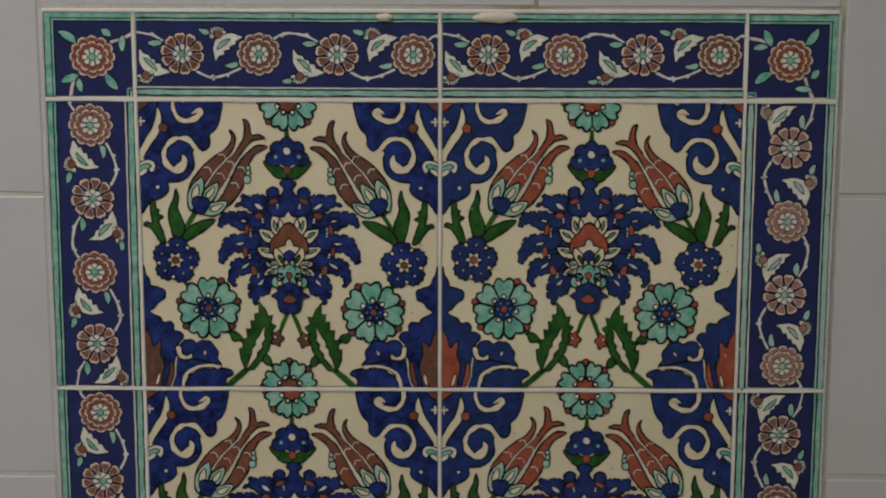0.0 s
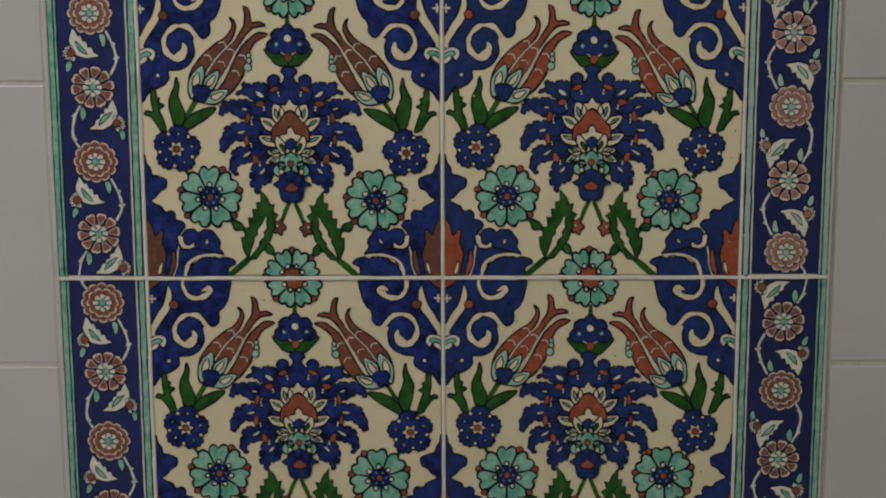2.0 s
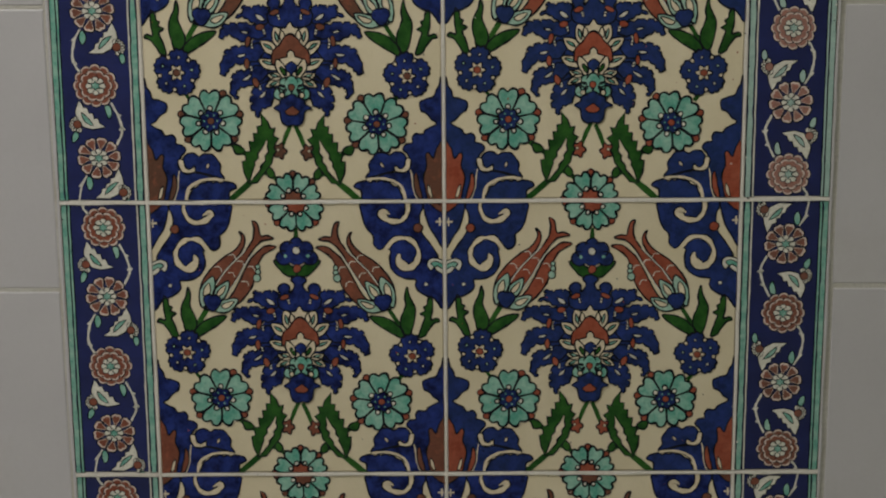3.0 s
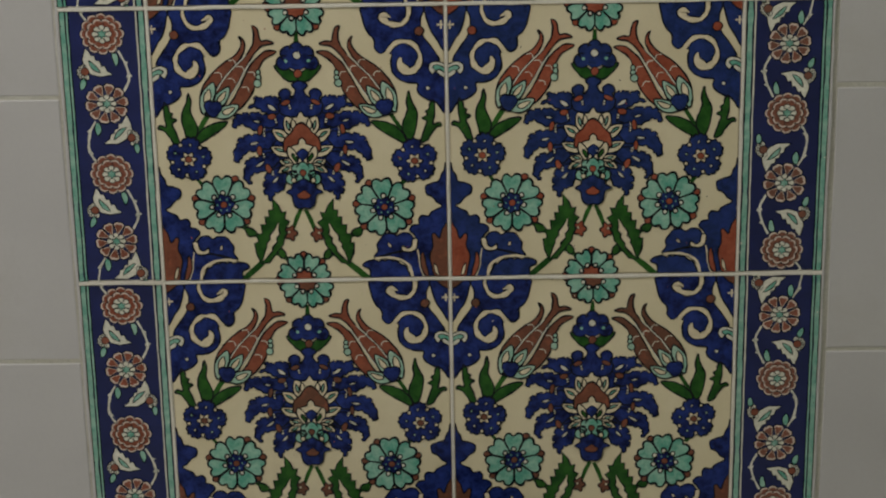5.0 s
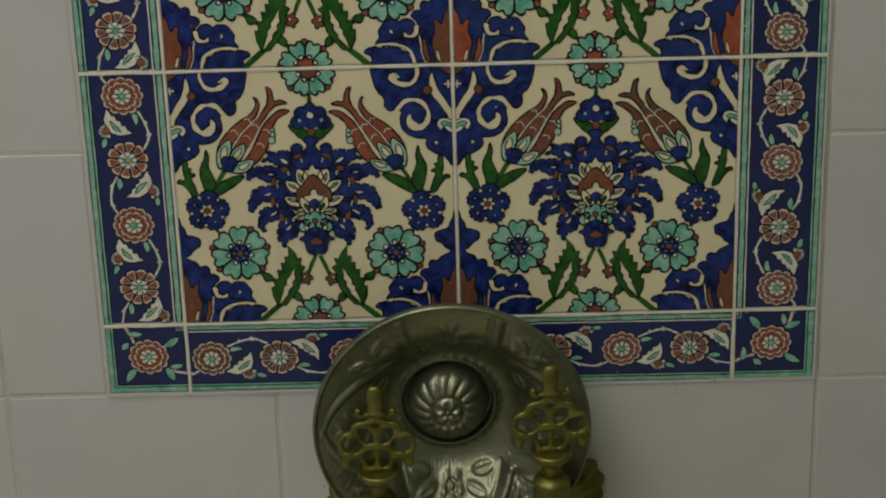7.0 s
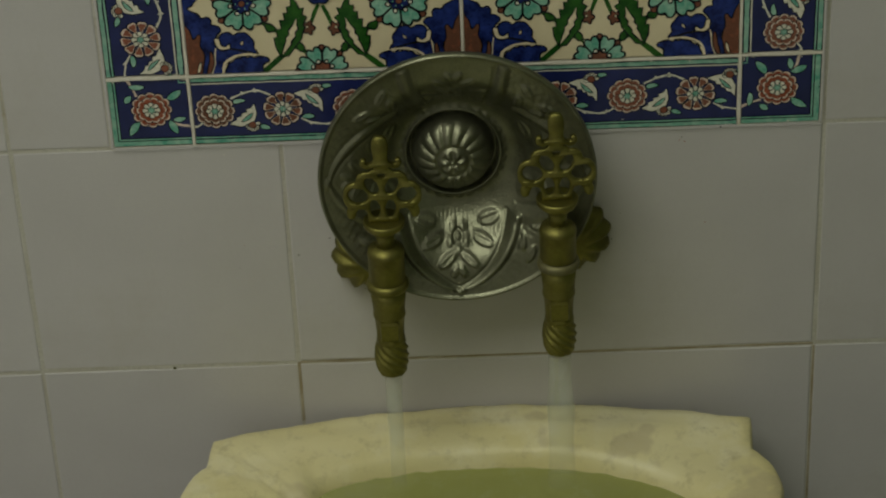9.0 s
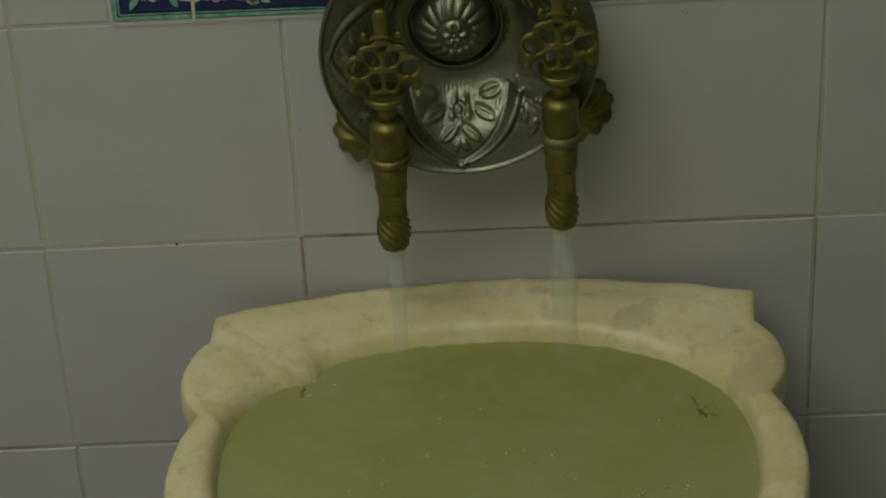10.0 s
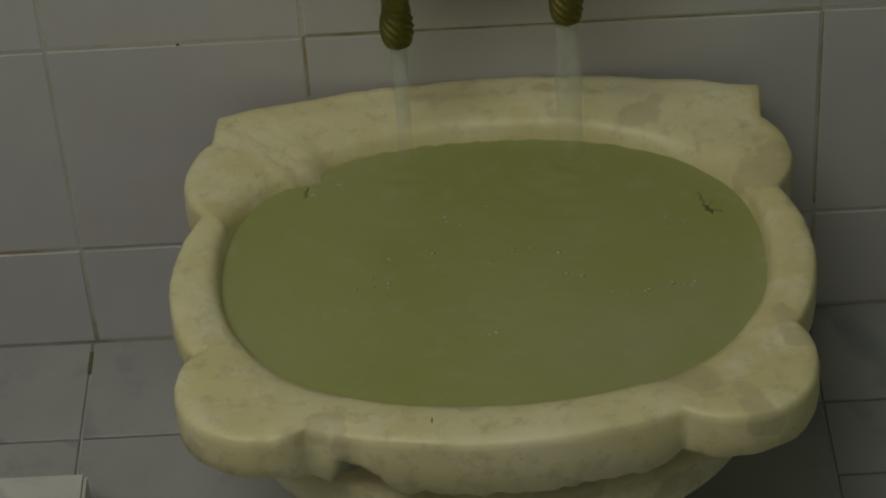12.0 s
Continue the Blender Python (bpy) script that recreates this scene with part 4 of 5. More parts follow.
def lotus(a):
    """The great blue palmette: drooping feathered leaves round a pale flower with a red heart, on a blue calyx."""
    a.zoom(0.529, 238, 238)
    disc(a, (397, 368), 218, BLU, 2, 0, 40, 224)
    feathers = [
        [(290, 170), (250, 190), (210, 180), (180, 160), (150, 148), (113, 152), (150, 130), (160, 110), (148, 98), (180, 95), (200, 105), (225, 92), (250, 98), (270, 95), (290, 120), (320, 150)],
        [(250, 262), (200, 262), (165, 278), (120, 262), (80, 240), (55, 250), (35, 265), (30, 235), (50, 205), (45, 194), (80, 190), (100, 178), (120, 188), (150, 178), (190, 190), (230, 198), (270, 230)],
        [(240, 362), (190, 382), (150, 393), (110, 390), (75, 415), (58, 440), (38, 455), (25, 420), (40, 370), (60, 340), (52, 325), (85, 318), (100, 300), (130, 305), (160, 295), (200, 290), (250, 300)],
        [(262, 462), (210, 488), (170, 508), (130, 512), (110, 530), (105, 555), (118, 578), (85, 560), (75, 520), (90, 470), (85, 455), (110, 440), (125, 425), (150, 430), (190, 415), (230, 400), (270, 420)],
        [(310, 520), (295, 590), (270, 620), (240, 625), (225, 650), (213, 674), (200, 640), (178, 622), (192, 600), (173, 577), (195, 555), (188, 530), (220, 515), (250, 490), (300, 490)],
    ]
    slits = [((218, 134), (268, 168), 22), ((136, 222), (182, 232), 14), ((112, 353), (168, 342), 16), ((138, 478), (192, 446), 18), ((227, 574), (262, 534), 18)]
    reds = [(318, 126, 26, 14, -25), (242, 202, 24, 18, -10), (176, 276, 14, 28, 8), (166, 390, 14, 28, 0), (212, 490, 16, 28, -25)]
    for side in (0, 1):
        a.flip = 448 if side else None
        for k, f in enumerate(feathers):
            a.shape(serrated(smooth(f, 2), 6.5), BLU, 2.4 + 0.2 * (k % 2))
        for p0, p1, w in slits:
            leaf(a, p0, p1, w, PAL, 4.4, 0.08, edge=3.2, n=10)
        for x, y, rx, ry, r in reds:
            c, s = math.cos(radians(r)), math.sin(radians(r))
            a.shape([(x + rx * math.cos(t) * c - ry * math.sin(t) * s, y + rx * math.cos(t) * s + ry * math.sin(t) * c) for t in (2 * math.pi * k / 14 for k in range(14))], REDD, 4.6, 3.4)
            for dx, dy in ((20, 18), (22, 32)):
                disc(a, (x + dx, y + dy), 8, PAL, 4.6, 3, 8)
    a.flip = None
    half = [(397, 8), (428, 20), (438, 38), (420, 58), (430, 88), (450, 100), (446, 70), (470, 52), (500, 60), (512, 85), (498, 108), (515, 150), (480, 200)]
    a.shape(smooth(half + [(794 - x, y) for x, y in half[:0:-1]], 4), BLU, 3.4)
    petals = [[(330, 305), (308, 260), (312, 205), (346, 225), (358, 262), (348, 295)], [(318, 345), (270, 322), (240, 275), (292, 285), (322, 312)],
              [(330, 420), (270, 410), (228, 370), (282, 372), (330, 392)], [(345, 492), (298, 510), (262, 512), (296, 478), (345, 468)], [(340, 470), (296, 470), (272, 446), (312, 442), (345, 452)]]
    a.shape(smooth([(397, 178), (420, 205), (442, 212), (452, 262), (397, 300), (342, 262), (352, 212), (374, 205)], 5), CRM, 5.0)
    for side in (0, 1):
        a.flip = 448 if side else None
        for k, f in enumerate(petals):
            bx, by = (f[0][0] + f[-1][0]) / 2, (f[0][1] + f[-1][1]) / 2
            ln = math.hypot(f[2][0] - bx, f[2][1] - by)
            ex, ey = (f[2][0] - bx) / ln, (f[2][1] - by) / ln
            f = [(x - 0.42 * ey * ((y - by) * ex - (x - bx) * ey), y + 0.42 * ex * ((y - by) * ex - (x - bx) * ey)) for x, y in f]
            a.shape(smooth(f, 5), CRM, 5.2 + 0.15 * k, 4.6)
            bx, by = (f[0][0] + f[-1][0]) / 2, (f[0][1] + f[-1][1]) / 2
            leaf(a, (bx + (f[2][0] - bx) * 0.2, by + (f[2][1] - by) * 0.2), (bx + (f[2][0] - bx) * 0.8, by + (f[2][1] - by) * 0.8), 15, TEA, 6.2, edge=3.6, n=10)
    a.flip = None
    a.shape(smooth([(397, 238), (425, 252), (455, 290), (490, 325), (499, 375), (488, 400), (455, 388), (397, 375), (339, 388), (306, 400), (295, 375), (304, 325), (339, 290), (369, 252)], 5), REDD, 6.6)
    a.shape(smooth([(397, 320), (415, 335), (420, 355), (450, 365), (472, 390), (462, 430), (440, 468), (397, 482), (354, 468), (332, 430), (322, 390), (344, 365), (374, 355), (379, 335)], 5), CRM, 7.2, 4.4)
    for side in (0, 1):
        a.flip = 448 if side else None
        a.shape(smooth([(352, 470), (334, 445), (316, 410), (324, 368), (356, 392), (372, 432), (366, 460)], 5), CRM, 7.8, 4.4)
        a.shape(smooth([(362, 452), (340, 425), (346, 406), (366, 430)], 5), GRN, 8.4, 3.6)
    a.flip = None
    a.shape(smooth([(397, 382), (426, 402), (420, 427), (405, 440), (397, 458), (389, 440), (374, 427), (368, 402)], 5), BLU, 8.2, 4)
    for x, y, r in ((330, 550, 30), (350, 524, 20), (372, 545, 22), (360, 490, 24), (397, 484, 30)):
        for sx in (x, 794 - x):
            disc(a, (sx, y), r, TEA, 8.6, 5, 14)
    disc(a, (397, 500), 34, TEA, 9.3, 0, 14)
    for sx in (344, 450):
        disc(a, (sx, 556), 14, CRM, 9.4, 4, 10)
    disc(a, (397, 515), 18, REDD, 9.8, 3.6, 12)
    a.shape(smooth([(300, 622), (330, 602), (335, 578), (368, 562), (397, 548), (426, 562), (460, 578), (465, 602), (500, 624), (465, 640), (455, 690), (430, 715), (397, 712), (364, 715), (340, 690), (330, 640)], 5), BLU, 9.4)
    a.shape(smooth([(358, 642), (378, 625), (397, 612), (416, 627), (434, 642), (412, 660), (378, 660)], 5), REDD, 10.2, 3)
    a.zoom()


def crest(a):
    """The little blue flower above the palmette, with its two green leaves and stem."""
    a.line([(450, 105), (450, 145)], 13, GRN, 1.2)
    a.line([(450, 205), (450, 258)], 13, BLU, 1.6)
    for s in (-1, 1):
        a.shape(smooth([(450 + s * px, py) for px, py in ((4, 246), (28, 246), (48, 230), (66, 202), (40, 206), (18, 216), (2, 232))], 4), GRN, 2.4, 4.6)
    for x, y, r in ((412, 194, 21), (488, 194, 21), (425, 168, 22), (475, 168, 22), (450, 154, 19), (450, 188, 26)):
        disc(a, (x, y), r, BLU, 3.0, 4.5, 16)
    disc(a, (450, 182), 32, BLU, 3.7, 0, 16)
    disc(a, (450, 173), 11, PAL, 4.2, 3, 12)
    for x, y in ((418, 188), (482, 188)):
        disc(a, (x, y), 5, TEA, 4.2, 0, 8)
    disc(a, (450, 224), 12, REDD, 4.2, 3, 12)


def foliage(a):
    """Stems, toothed leaves and berries of one side of the tile."""
    a.zoom(0.529, 15.9, 15.9)
    a.line([(335, 598), (300, 650), (262, 720)], 14, GRN, 1.0)
    a.shape(smooth([(228, 488), (241, 540), (235, 590), (255, 640), (268, 690), (250, 750), (215, 750), (195, 690), (185, 640), (190, 590), (214, 540)], 5), GRN, 1.6)
    a.shape(smooth([(432, 650), (395, 690), (350, 722), (310, 745), (262, 772), (250, 740), (290, 690), (330, 664), (380, 650)], 5), GRN, 1.9)
    a.shape(smooth([(95, 540), (116, 560), (122, 588), (140, 600), (132, 618), (158, 635), (134, 656), (150, 700), (168, 765), (135, 760), (110, 720), (85, 690), (56, 680), (70, 662), (102, 670), (92, 610)], 5), GRN, 1.6)
    a.zoom(0.529, 15.9, 428.6)
    a.line([(250, 185), (290, 235)], 13, GRN, 1.0)
    a.line([(480, 445), (530, 490), (590, 525)], 14, GRN, 1.0)
    a.shape(smooth([(500, 462), (540, 470), (560, 500), (520, 515), (500, 490)], 4), GRN, 1.3, 4.6)
    a.line([(806, 355), (780, 410), (755, 480)], 12, GRN, 1.0)
    a.shape([(745 + (30 + 7 * math.cos(5 * t)) * math.cos(t), 497 + (38 + 7 * math.cos(5 * t)) * math.sin(t)) for t in (2 * math.pi * k / 40 for k in range(40))], REDD, 3.2, 4.6)
    disc(a, (735, 490), 9, CRM, 4.0, 3, 8)
    blade = [(575, 668), (550, 610), (543, 550), (565, 545), (558, 500), (590, 495), (583, 445), (612, 445), (608, 400), (632, 400), (628, 362), (655, 360), (650, 296), (685, 340), (698, 378), (722, 372), (713, 412), (740, 430), (718, 462), (737, 490), (710, 512), (700, 560), (660, 610), (620, 662)]
    a.shape(blade, GRN, 2.2)
    a.shape([(578, 660), (598, 600), (612, 570), (608, 555), (630, 530), (628, 510), (652, 478), (680, 430), (678, 478), (684, 500), (664, 524), (668, 545), (640, 575), (640, 595), (612, 628)], CRM, 3.2, 4.6)
    a.line([(590, 655), (540, 700), (462, 768)], 17, GRN, 1.7)
    a.line([(650, 612), (690, 622), (725, 648)], 13, GRN, 1.0)
    a.shape(smooth([(668, 612), (684, 582), (710, 605), (712, 632), (690, 640)], 4), GRN, 1.3, 4.6)
    a.zoom()


def arabesque(a):
    """The blue scrollwork in the two corners of one side, with pale spirals, red buds and a red tulip at the foot."""
    a.zoom(0.529, 15.9, 15.9)
    a.shape(smooth([(30, 20), (140, 20), (136, 90), (115, 160), (80, 220), (30, 275)], 5), BLU, 1.2)
    a.shape(smooth([(30, 20), (112, 20), (86, 60), (30, 92)], 4), REDD, 2.4, 4)
    a.line([(30, 140), (78, 140)], 5, CRM, 2.4)
    a.line([(56, 118), (56, 162)], 5, CRM, 2.4)
    a.shape(smooth([(160, 20), (455, 20), (467, 110), (445, 175), (412, 212), (410, 262), (378, 290), (350, 275), (336, 262), (330, 285), (318, 300), (328, 345), (318, 395), (280, 435), (230, 452), (188, 455), (190, 490), (170, 520), (130, 545), (90, 560), (42, 612), (42, 430), (75, 345), (68, 325), (105, 265), (155, 190), (165, 110)], 5), BLU, 1.6)
    for path, wid in (([(342, 285), (305, 238), (250, 226), (200, 248), (172, 305), (185, 360), (222, 390), (256, 380), (278, 345), (270, 312)], [12, 13, 12, 11, 11, 14, 20, 24, 17, 3]),
                      ([(226, 16), (226, 80), (252, 125), (292, 138), (336, 126), (362, 98), (352, 84), (322, 98)], [10, 11, 12, 13, 15, 18, 14, 3])):
        p, n = smooth(path, 6, False), len(path) - 1
        w = [wid[min(k // 6, n)] * (1 - (k % 6) / 6) + wid[min(k // 6 + 1, n)] * ((k % 6) / 6) for k in range(len(p))]
        a.line(p, [v + 8 for v in w], BLK, 2.4)
        a.line(p, w, CRM, 3.0)
    disc(a, (172, 172), 25, REDD, 3.4, 3.6, 14)
    a.shape(smooth([(30, 362), (80, 338), (116, 345), (126, 376), (106, 404), (88, 388), (75, 405), (30, 428)], 4), PAL, 3.0, 4)
    a.shape(smooth([(30, 378), (80, 355), (104, 366), (86, 384), (70, 380), (30, 402)], 4), TEA, 3.8, 3)
    disc(a, (133, 480), 11, PAL, 3.0, 3, 9)
    a.shape([(428, 20), (490, 30), (455, 52)], GRN, 1.2, 4)
    # foot of the tile
    a.zoom(0.529, 15.9, 428.6)
    a.shape(smooth([(40, 150), (55, 158), (73, 182), (85, 215), (120, 225), (155, 245), (152, 285), (125, 300), (95, 335), (70, 352), (85, 368), (125, 388), (145, 412), (180, 408), (197, 430), (197, 455), (232, 465), (248, 490), (222, 522), (205, 570), (240, 615), (300, 612), (380, 632), (442, 652), (330, 655), (280, 680), (245, 720), (235, 775), (40, 775)], 4), BLU, 1.4)
    a.shape(smooth([(232, 585), (226, 545), (250, 510), (290, 504), (318, 522), (345, 509), (386, 512), (412, 540), (430, 575), (426, 605), (446, 642), (400, 632), (330, 612), (290, 602), (262, 594)], 4), BLU, 1.8)
    a.shape(smooth([(206, 545), (216, 596), (250, 612), (292, 604), (290, 574), (266, 592), (242, 580), (232, 540)], 5), CRM, 2.6, 4)
    a.shape(smooth([(258, 775), (262, 725), (276, 695), (300, 684), (322, 665), (345, 664), (362, 655), (385, 664), (404, 658), (424, 668), (442, 656), (490, 665), (509, 690), (470, 712), (450, 775)], 4), BLU, 2.2)
    a.line(smooth([(236, 770), (256, 692), (310, 655), (372, 644), (440, 650)], 5, False), 8, CRM, 3.0)
    a.line(smooth([(208, 600), (200, 650), (196, 700), (170, 770)], 5, False), 4, CRM, 2.4)
    leaf(a, (350, 588), (366, 558), 16, CRM, 3.0, 0.1, edge=3, n=8)
    a.shape(smooth([(40, 470), (64, 478), (76, 505), (88, 540), (114, 510), (130, 522), (122, 580), (142, 640), (132, 700), (112, 775), (40, 775)], 4), REDD, 2.8, 4.4)
    a.shape(smooth([(176, 618), (192, 640), (192, 690), (176, 740), (146, 775), (154, 720), (165, 680)], 4), REDD, 2.8, 4.4)
    a.shape(smooth([(92, 750), (104, 702), (120, 680), (114, 732)], 4), CRM, 3.6, 3)
    a.zoom()


GRID = dict(cx=450, cy=432.5, sx=0.1996 / 824, sy=0.1996 / 795, clip=(39, 36, 861, 829))


def painted(draw, flips=(False, True), shift=(0, 9)):
    a = Art(**GRID)
    for side in flips:
        a.flip, a.dx, a.dy = (448.0, shift[0], shift[1]) if side else (None, 0.0, 0.0)
        draw(a)
    return a


def motif_meshes():
    out = []
    for side in (False, True):
        out.append(("painted_arabesque", painted(arabesque, (side,), (4, 0)).mesh("painted_arabesque")))
        out.append(("painted_foliage", painted(foliage, (side,), (0, 4)).mesh("painted_foliage")))
    out.append(("painted_lotus", painted(lotus, (False,)).mesh("painted_lotus")))
    out.append(("painted_crest", painted(crest, (False,)).mesh("painted_crest")))
    for side in (False, True):
        out.append(("painted_tulip", painted(tulip, (side,)).mesh("painted_tulip")))
        out.append(("painted_blossom", painted(lambda a: blossom(a, (128, 467), 66), (side,), (0, 14)).mesh("painted_blossom")))
        out.append(("painted_rosette", painted(lambda a: rosette(a, (216, 605), 86, 7, 0.25 + 0.1 * side), (side,)).mesh("painted_rosette")))
    out.append(("painted_rosette", painted(lambda a: rosette(a, (450, 36), 79, 8, 0.5, REDD), (False,)).mesh("painted_rosette")))
    out.append(("painted_rosette", painted(lambda a: rosette(a, (443, 831), 78, 8, 0.5, REDD), (False,)).mesh("painted_rosette")))
    return out


# ---- border art ----
BORDER = dict(cx=943, cy=208.5, sx=0.1994 / 1130, sy=0.0566 / 327, clip=(379, 46, 1507, 371))
CORNER = dict(cx=200, cy=208.5, sx=0.0562 / 320, sy=0.0566 / 327, clip=(41, 46, 359, 371))


def wedge_flower(a, c, R):
    """Ten pale-edged red petals round a white and turquoise eye."""
    for k in range(10):
        b = 2 * math.pi * (k + 0.3) / 10
        pts = [(c[0] + R * 0.3 * math.cos(b), c[1] + R * 0.3 * math.sin(b))]
        inn = [(c[0] + R * 0.40 * math.cos(b), c[1] + R * 0.40 * math.sin(b))]
        for j in range(9):
            s = -1 + j / 4
            r = R * (1 - 0.16 * abs(s) ** 2.5 - 0.05 * math.exp(-(s / 0.25) ** 2))
            pts.append((c[0] + r * math.cos(b + s * 0.30), c[1] + r * math.sin(b + s * 0.30)))
            r = R * (0.885 - 0.10 * abs(s) ** 2.5 - 0.06 * math.exp(-(s / 0.3) ** 2))
            inn.append((c[0] + r * math.cos(b + s * 0.235), c[1] + r * math.sin(b + s * 0.235)))
        a.shape(pts, PNK, 4, 4.2)
        a.shape(inn, REDD, 5, 0)
    flower_eye(a, c, R)


def carnation(a, c, R):
    """Two rows of scalloped red petals with pale rims round a white and turquoise eye."""
    for n, r0, size, coat, off in ((12, 0.74, 0.25, 3.6, 0.0), (10, 0.50, 0.24, 5.2, 0.5)):
        for k in range(n):
            b = 2 * math.pi * (k + off) / n
            p = (c[0] + R * r0 * math.cos(b), c[1] + R * r0 * math.sin(b))
            disc(a, p, R * size, PNK, coat, 3.0, 12)
            p = (c[0] + R * (r0 - 0.05) * math.cos(b), c[1] + R * (r0 - 0.05) * math.sin(b))
            disc(a, p, R * (size - 0.042), REDD, coat + 0.7, 0, 12)
    for k in range(10):
        b = 2 * math.pi * (k + 0.2) / 10
        disc(a, (c[0] + R * 0.62 * math.cos(b), c[1] + R * 0.62 * math.sin(b)), R * 0.035, PNK, 6.6, 0, 6)
    flower_eye(a, c, R)


def flower_eye(a, c, R):
    for k in range(8):
        b = 2 * math.pi * k / 8
        disc(a, (c[0] + R * 0.30 * math.cos(b), c[1] + R * 0.30 * math.sin(b)), R * 0.14, PAL, 7, 3, 10)
    disc(a, c, R * 0.24, PAL, 7.6, 0, 12)
    a.shape([(c[0] + R * (0.17 + 0.05 * math.cos(6 * t)) * math.cos(t), c[1] + R * (0.17 + 0.05 * math.cos(6 * t)) * math.sin(t)) for t in (2 * math.pi * k / 36 for k in range(36))], TEA, 8, 3.5)


def vine(a):
    """The running stem with pale toothed leaves, buds and small turquoise leaves, two waves to a tile."""
    for o in (0, 577):
        a.zoom(0.716, 365 + o, 43)
        for pts in ([(-20, 112), (50, 116), (110, 130), (160, 158)], [(330, 322), (390, 350), (430, 354), (500, 335), (565, 304)], [(735, 148), (770, 124), (810, 114)]):
            a.line(smooth(pts, 5, False), [8.5] * (5 * (len(pts) - 1) + 1), PAL, 2.0)
        for p0, p1 in (((120, 134), (98, 112)), ((430, 354), (412, 342)), ((430, 354), (418, 370)), ((505, 333), (494, 352)), ((800, 114), (778, 132))):
            a.line([p0, p1], 7.5, PAL, 2.0)
        for out, inn, bud in (
            ([(578, 132), (520, 112), (474, 120), (432, 152), (418, 200), (430, 268), (450, 240), (480, 230), (476, 212), (510, 204), (508, 186), (540, 174), (538, 160), (566, 148)], [(512, 146), (440, 206), 0.12], (452, 122)),
            ([(198, 328), (150, 346), (108, 352), (54, 318), (30, 272), (32, 196), (58, 228), (84, 234), (90, 254), (116, 260), (120, 278), (146, 280), (150, 300), (170, 310)], [(126, 322), (52, 250), 0.12], (70, 346))):
            a.shape(out, PAL, 2.6, 4)
            leaf(a, inn[0], inn[1], 24, TEA, 3.4, inn[2], edge=4, n=12)
            up = -1 if bud[1] < 200 else 1
            for k in range(7):
                t = math.pi * (k - 0.5) / 6 + (0 if up > 0 else math.pi)
                disc(a, (bud[0] - 6 + 31 * math.cos(t), bud[1] + 30 * math.sin(t)), 15, PAL, 2.9, 3, 9)
            disc(a, (bud[0] - 4, bud[1]), 23, REDD, 3.6, 3, 14)
        for f in ([(78, 170), (110, 154), (152, 160), (150, 180), (110, 189)], [(345, 92), (380, 90), (412, 112), (386, 126), (360, 116)], [(478, 291), (510, 275), (548, 270), (548, 296), (510, 306)], [(-28, 372), (0, 356), (34, 362), (20, 384), (-10, 388)]):
            a.shape(smooth(f, 4), TEA, 3.0, 4)
    a.zoom()


def stripes(a, outer):
    """Turquoise, black and pale lines along one long edge."""
    for y, w, m, c in ((57, 20, TEA, 1.0), (69, 5, BLK, 1.6), (75, 7, TEA, 1.0), (81, 4, BLK, 1.6), (47, 3, BLK, 1.6), (337, 6, PAL, 1.0), (343, 4.5, BLK, 1.6), (356, 20, TEA, 1.0), (368, 4, BLK, 1.6)):
        if (y < 200) != outer:
            continue
        a.line([(370 + 38 * k, y) for k in range(31)], w, m, c)


def corner_art(a):
    for o, w, m, c in ((55, 19, TEA, 1.0), (67, 5, BLK, 1.8), (73, 7, TEA, 1.2), (79, 3.5, BLK, 1.8)):
        a.line([(o, 380), (o, o - w / 2)], w, m, c)
        a.line([(o - w / 2, o), (370, o)], w, m, c + 0.1)
    a.line([(340, 380), (340, 340), (370, 340)], 7, TEA, 1.1)
    a.line([(353, 380), (353, 353), (370, 353)], 6, PAL, 1.1)
    for p0, p1, w in (((160, 165), (92, 118), 34), ((285, 140), (248, 112), 30), ((262, 280), (306, 346), 34), ((165, 290), (98, 318), 34), ((165, 300), (172, 356), 26), ((330, 130), (326, 200), 26)):
        leaf(a, p0, p1, w, TEA, 2.4, 0.12, edge=3.5)
    a.line(bend((370, 122), (280, 160), -0.1), 11, PNK, 2.0)
    a.line(bend((130, 380), (160, 285), -0.15), 11, PNK, 2.0)
    carnation(a, (215, 217), 86)


def border_meshes():
    out = []
    for nm, draw, g in (("painted_stripe", lambda a: stripes(a, True), BORDER), ("painted_stripe", lambda a: stripes(a, False), BORDER), ("painted_vine", vine, BORDER)):
        a = Art(**g)
        draw(a)
        out.append((nm, a.mesh(nm)))
    for x, fn, nm in ((553, wedge_flower, "painted_flower"), (838, carnation, "painted_carnation"), (1130, wedge_flower, "painted_flower"), (1415, carnation, "painted_carnation")):
        a = Art(**BORDER)
        fn(a, (x, 205), 86)
        out.append((nm, a.mesh(nm)))
    return out


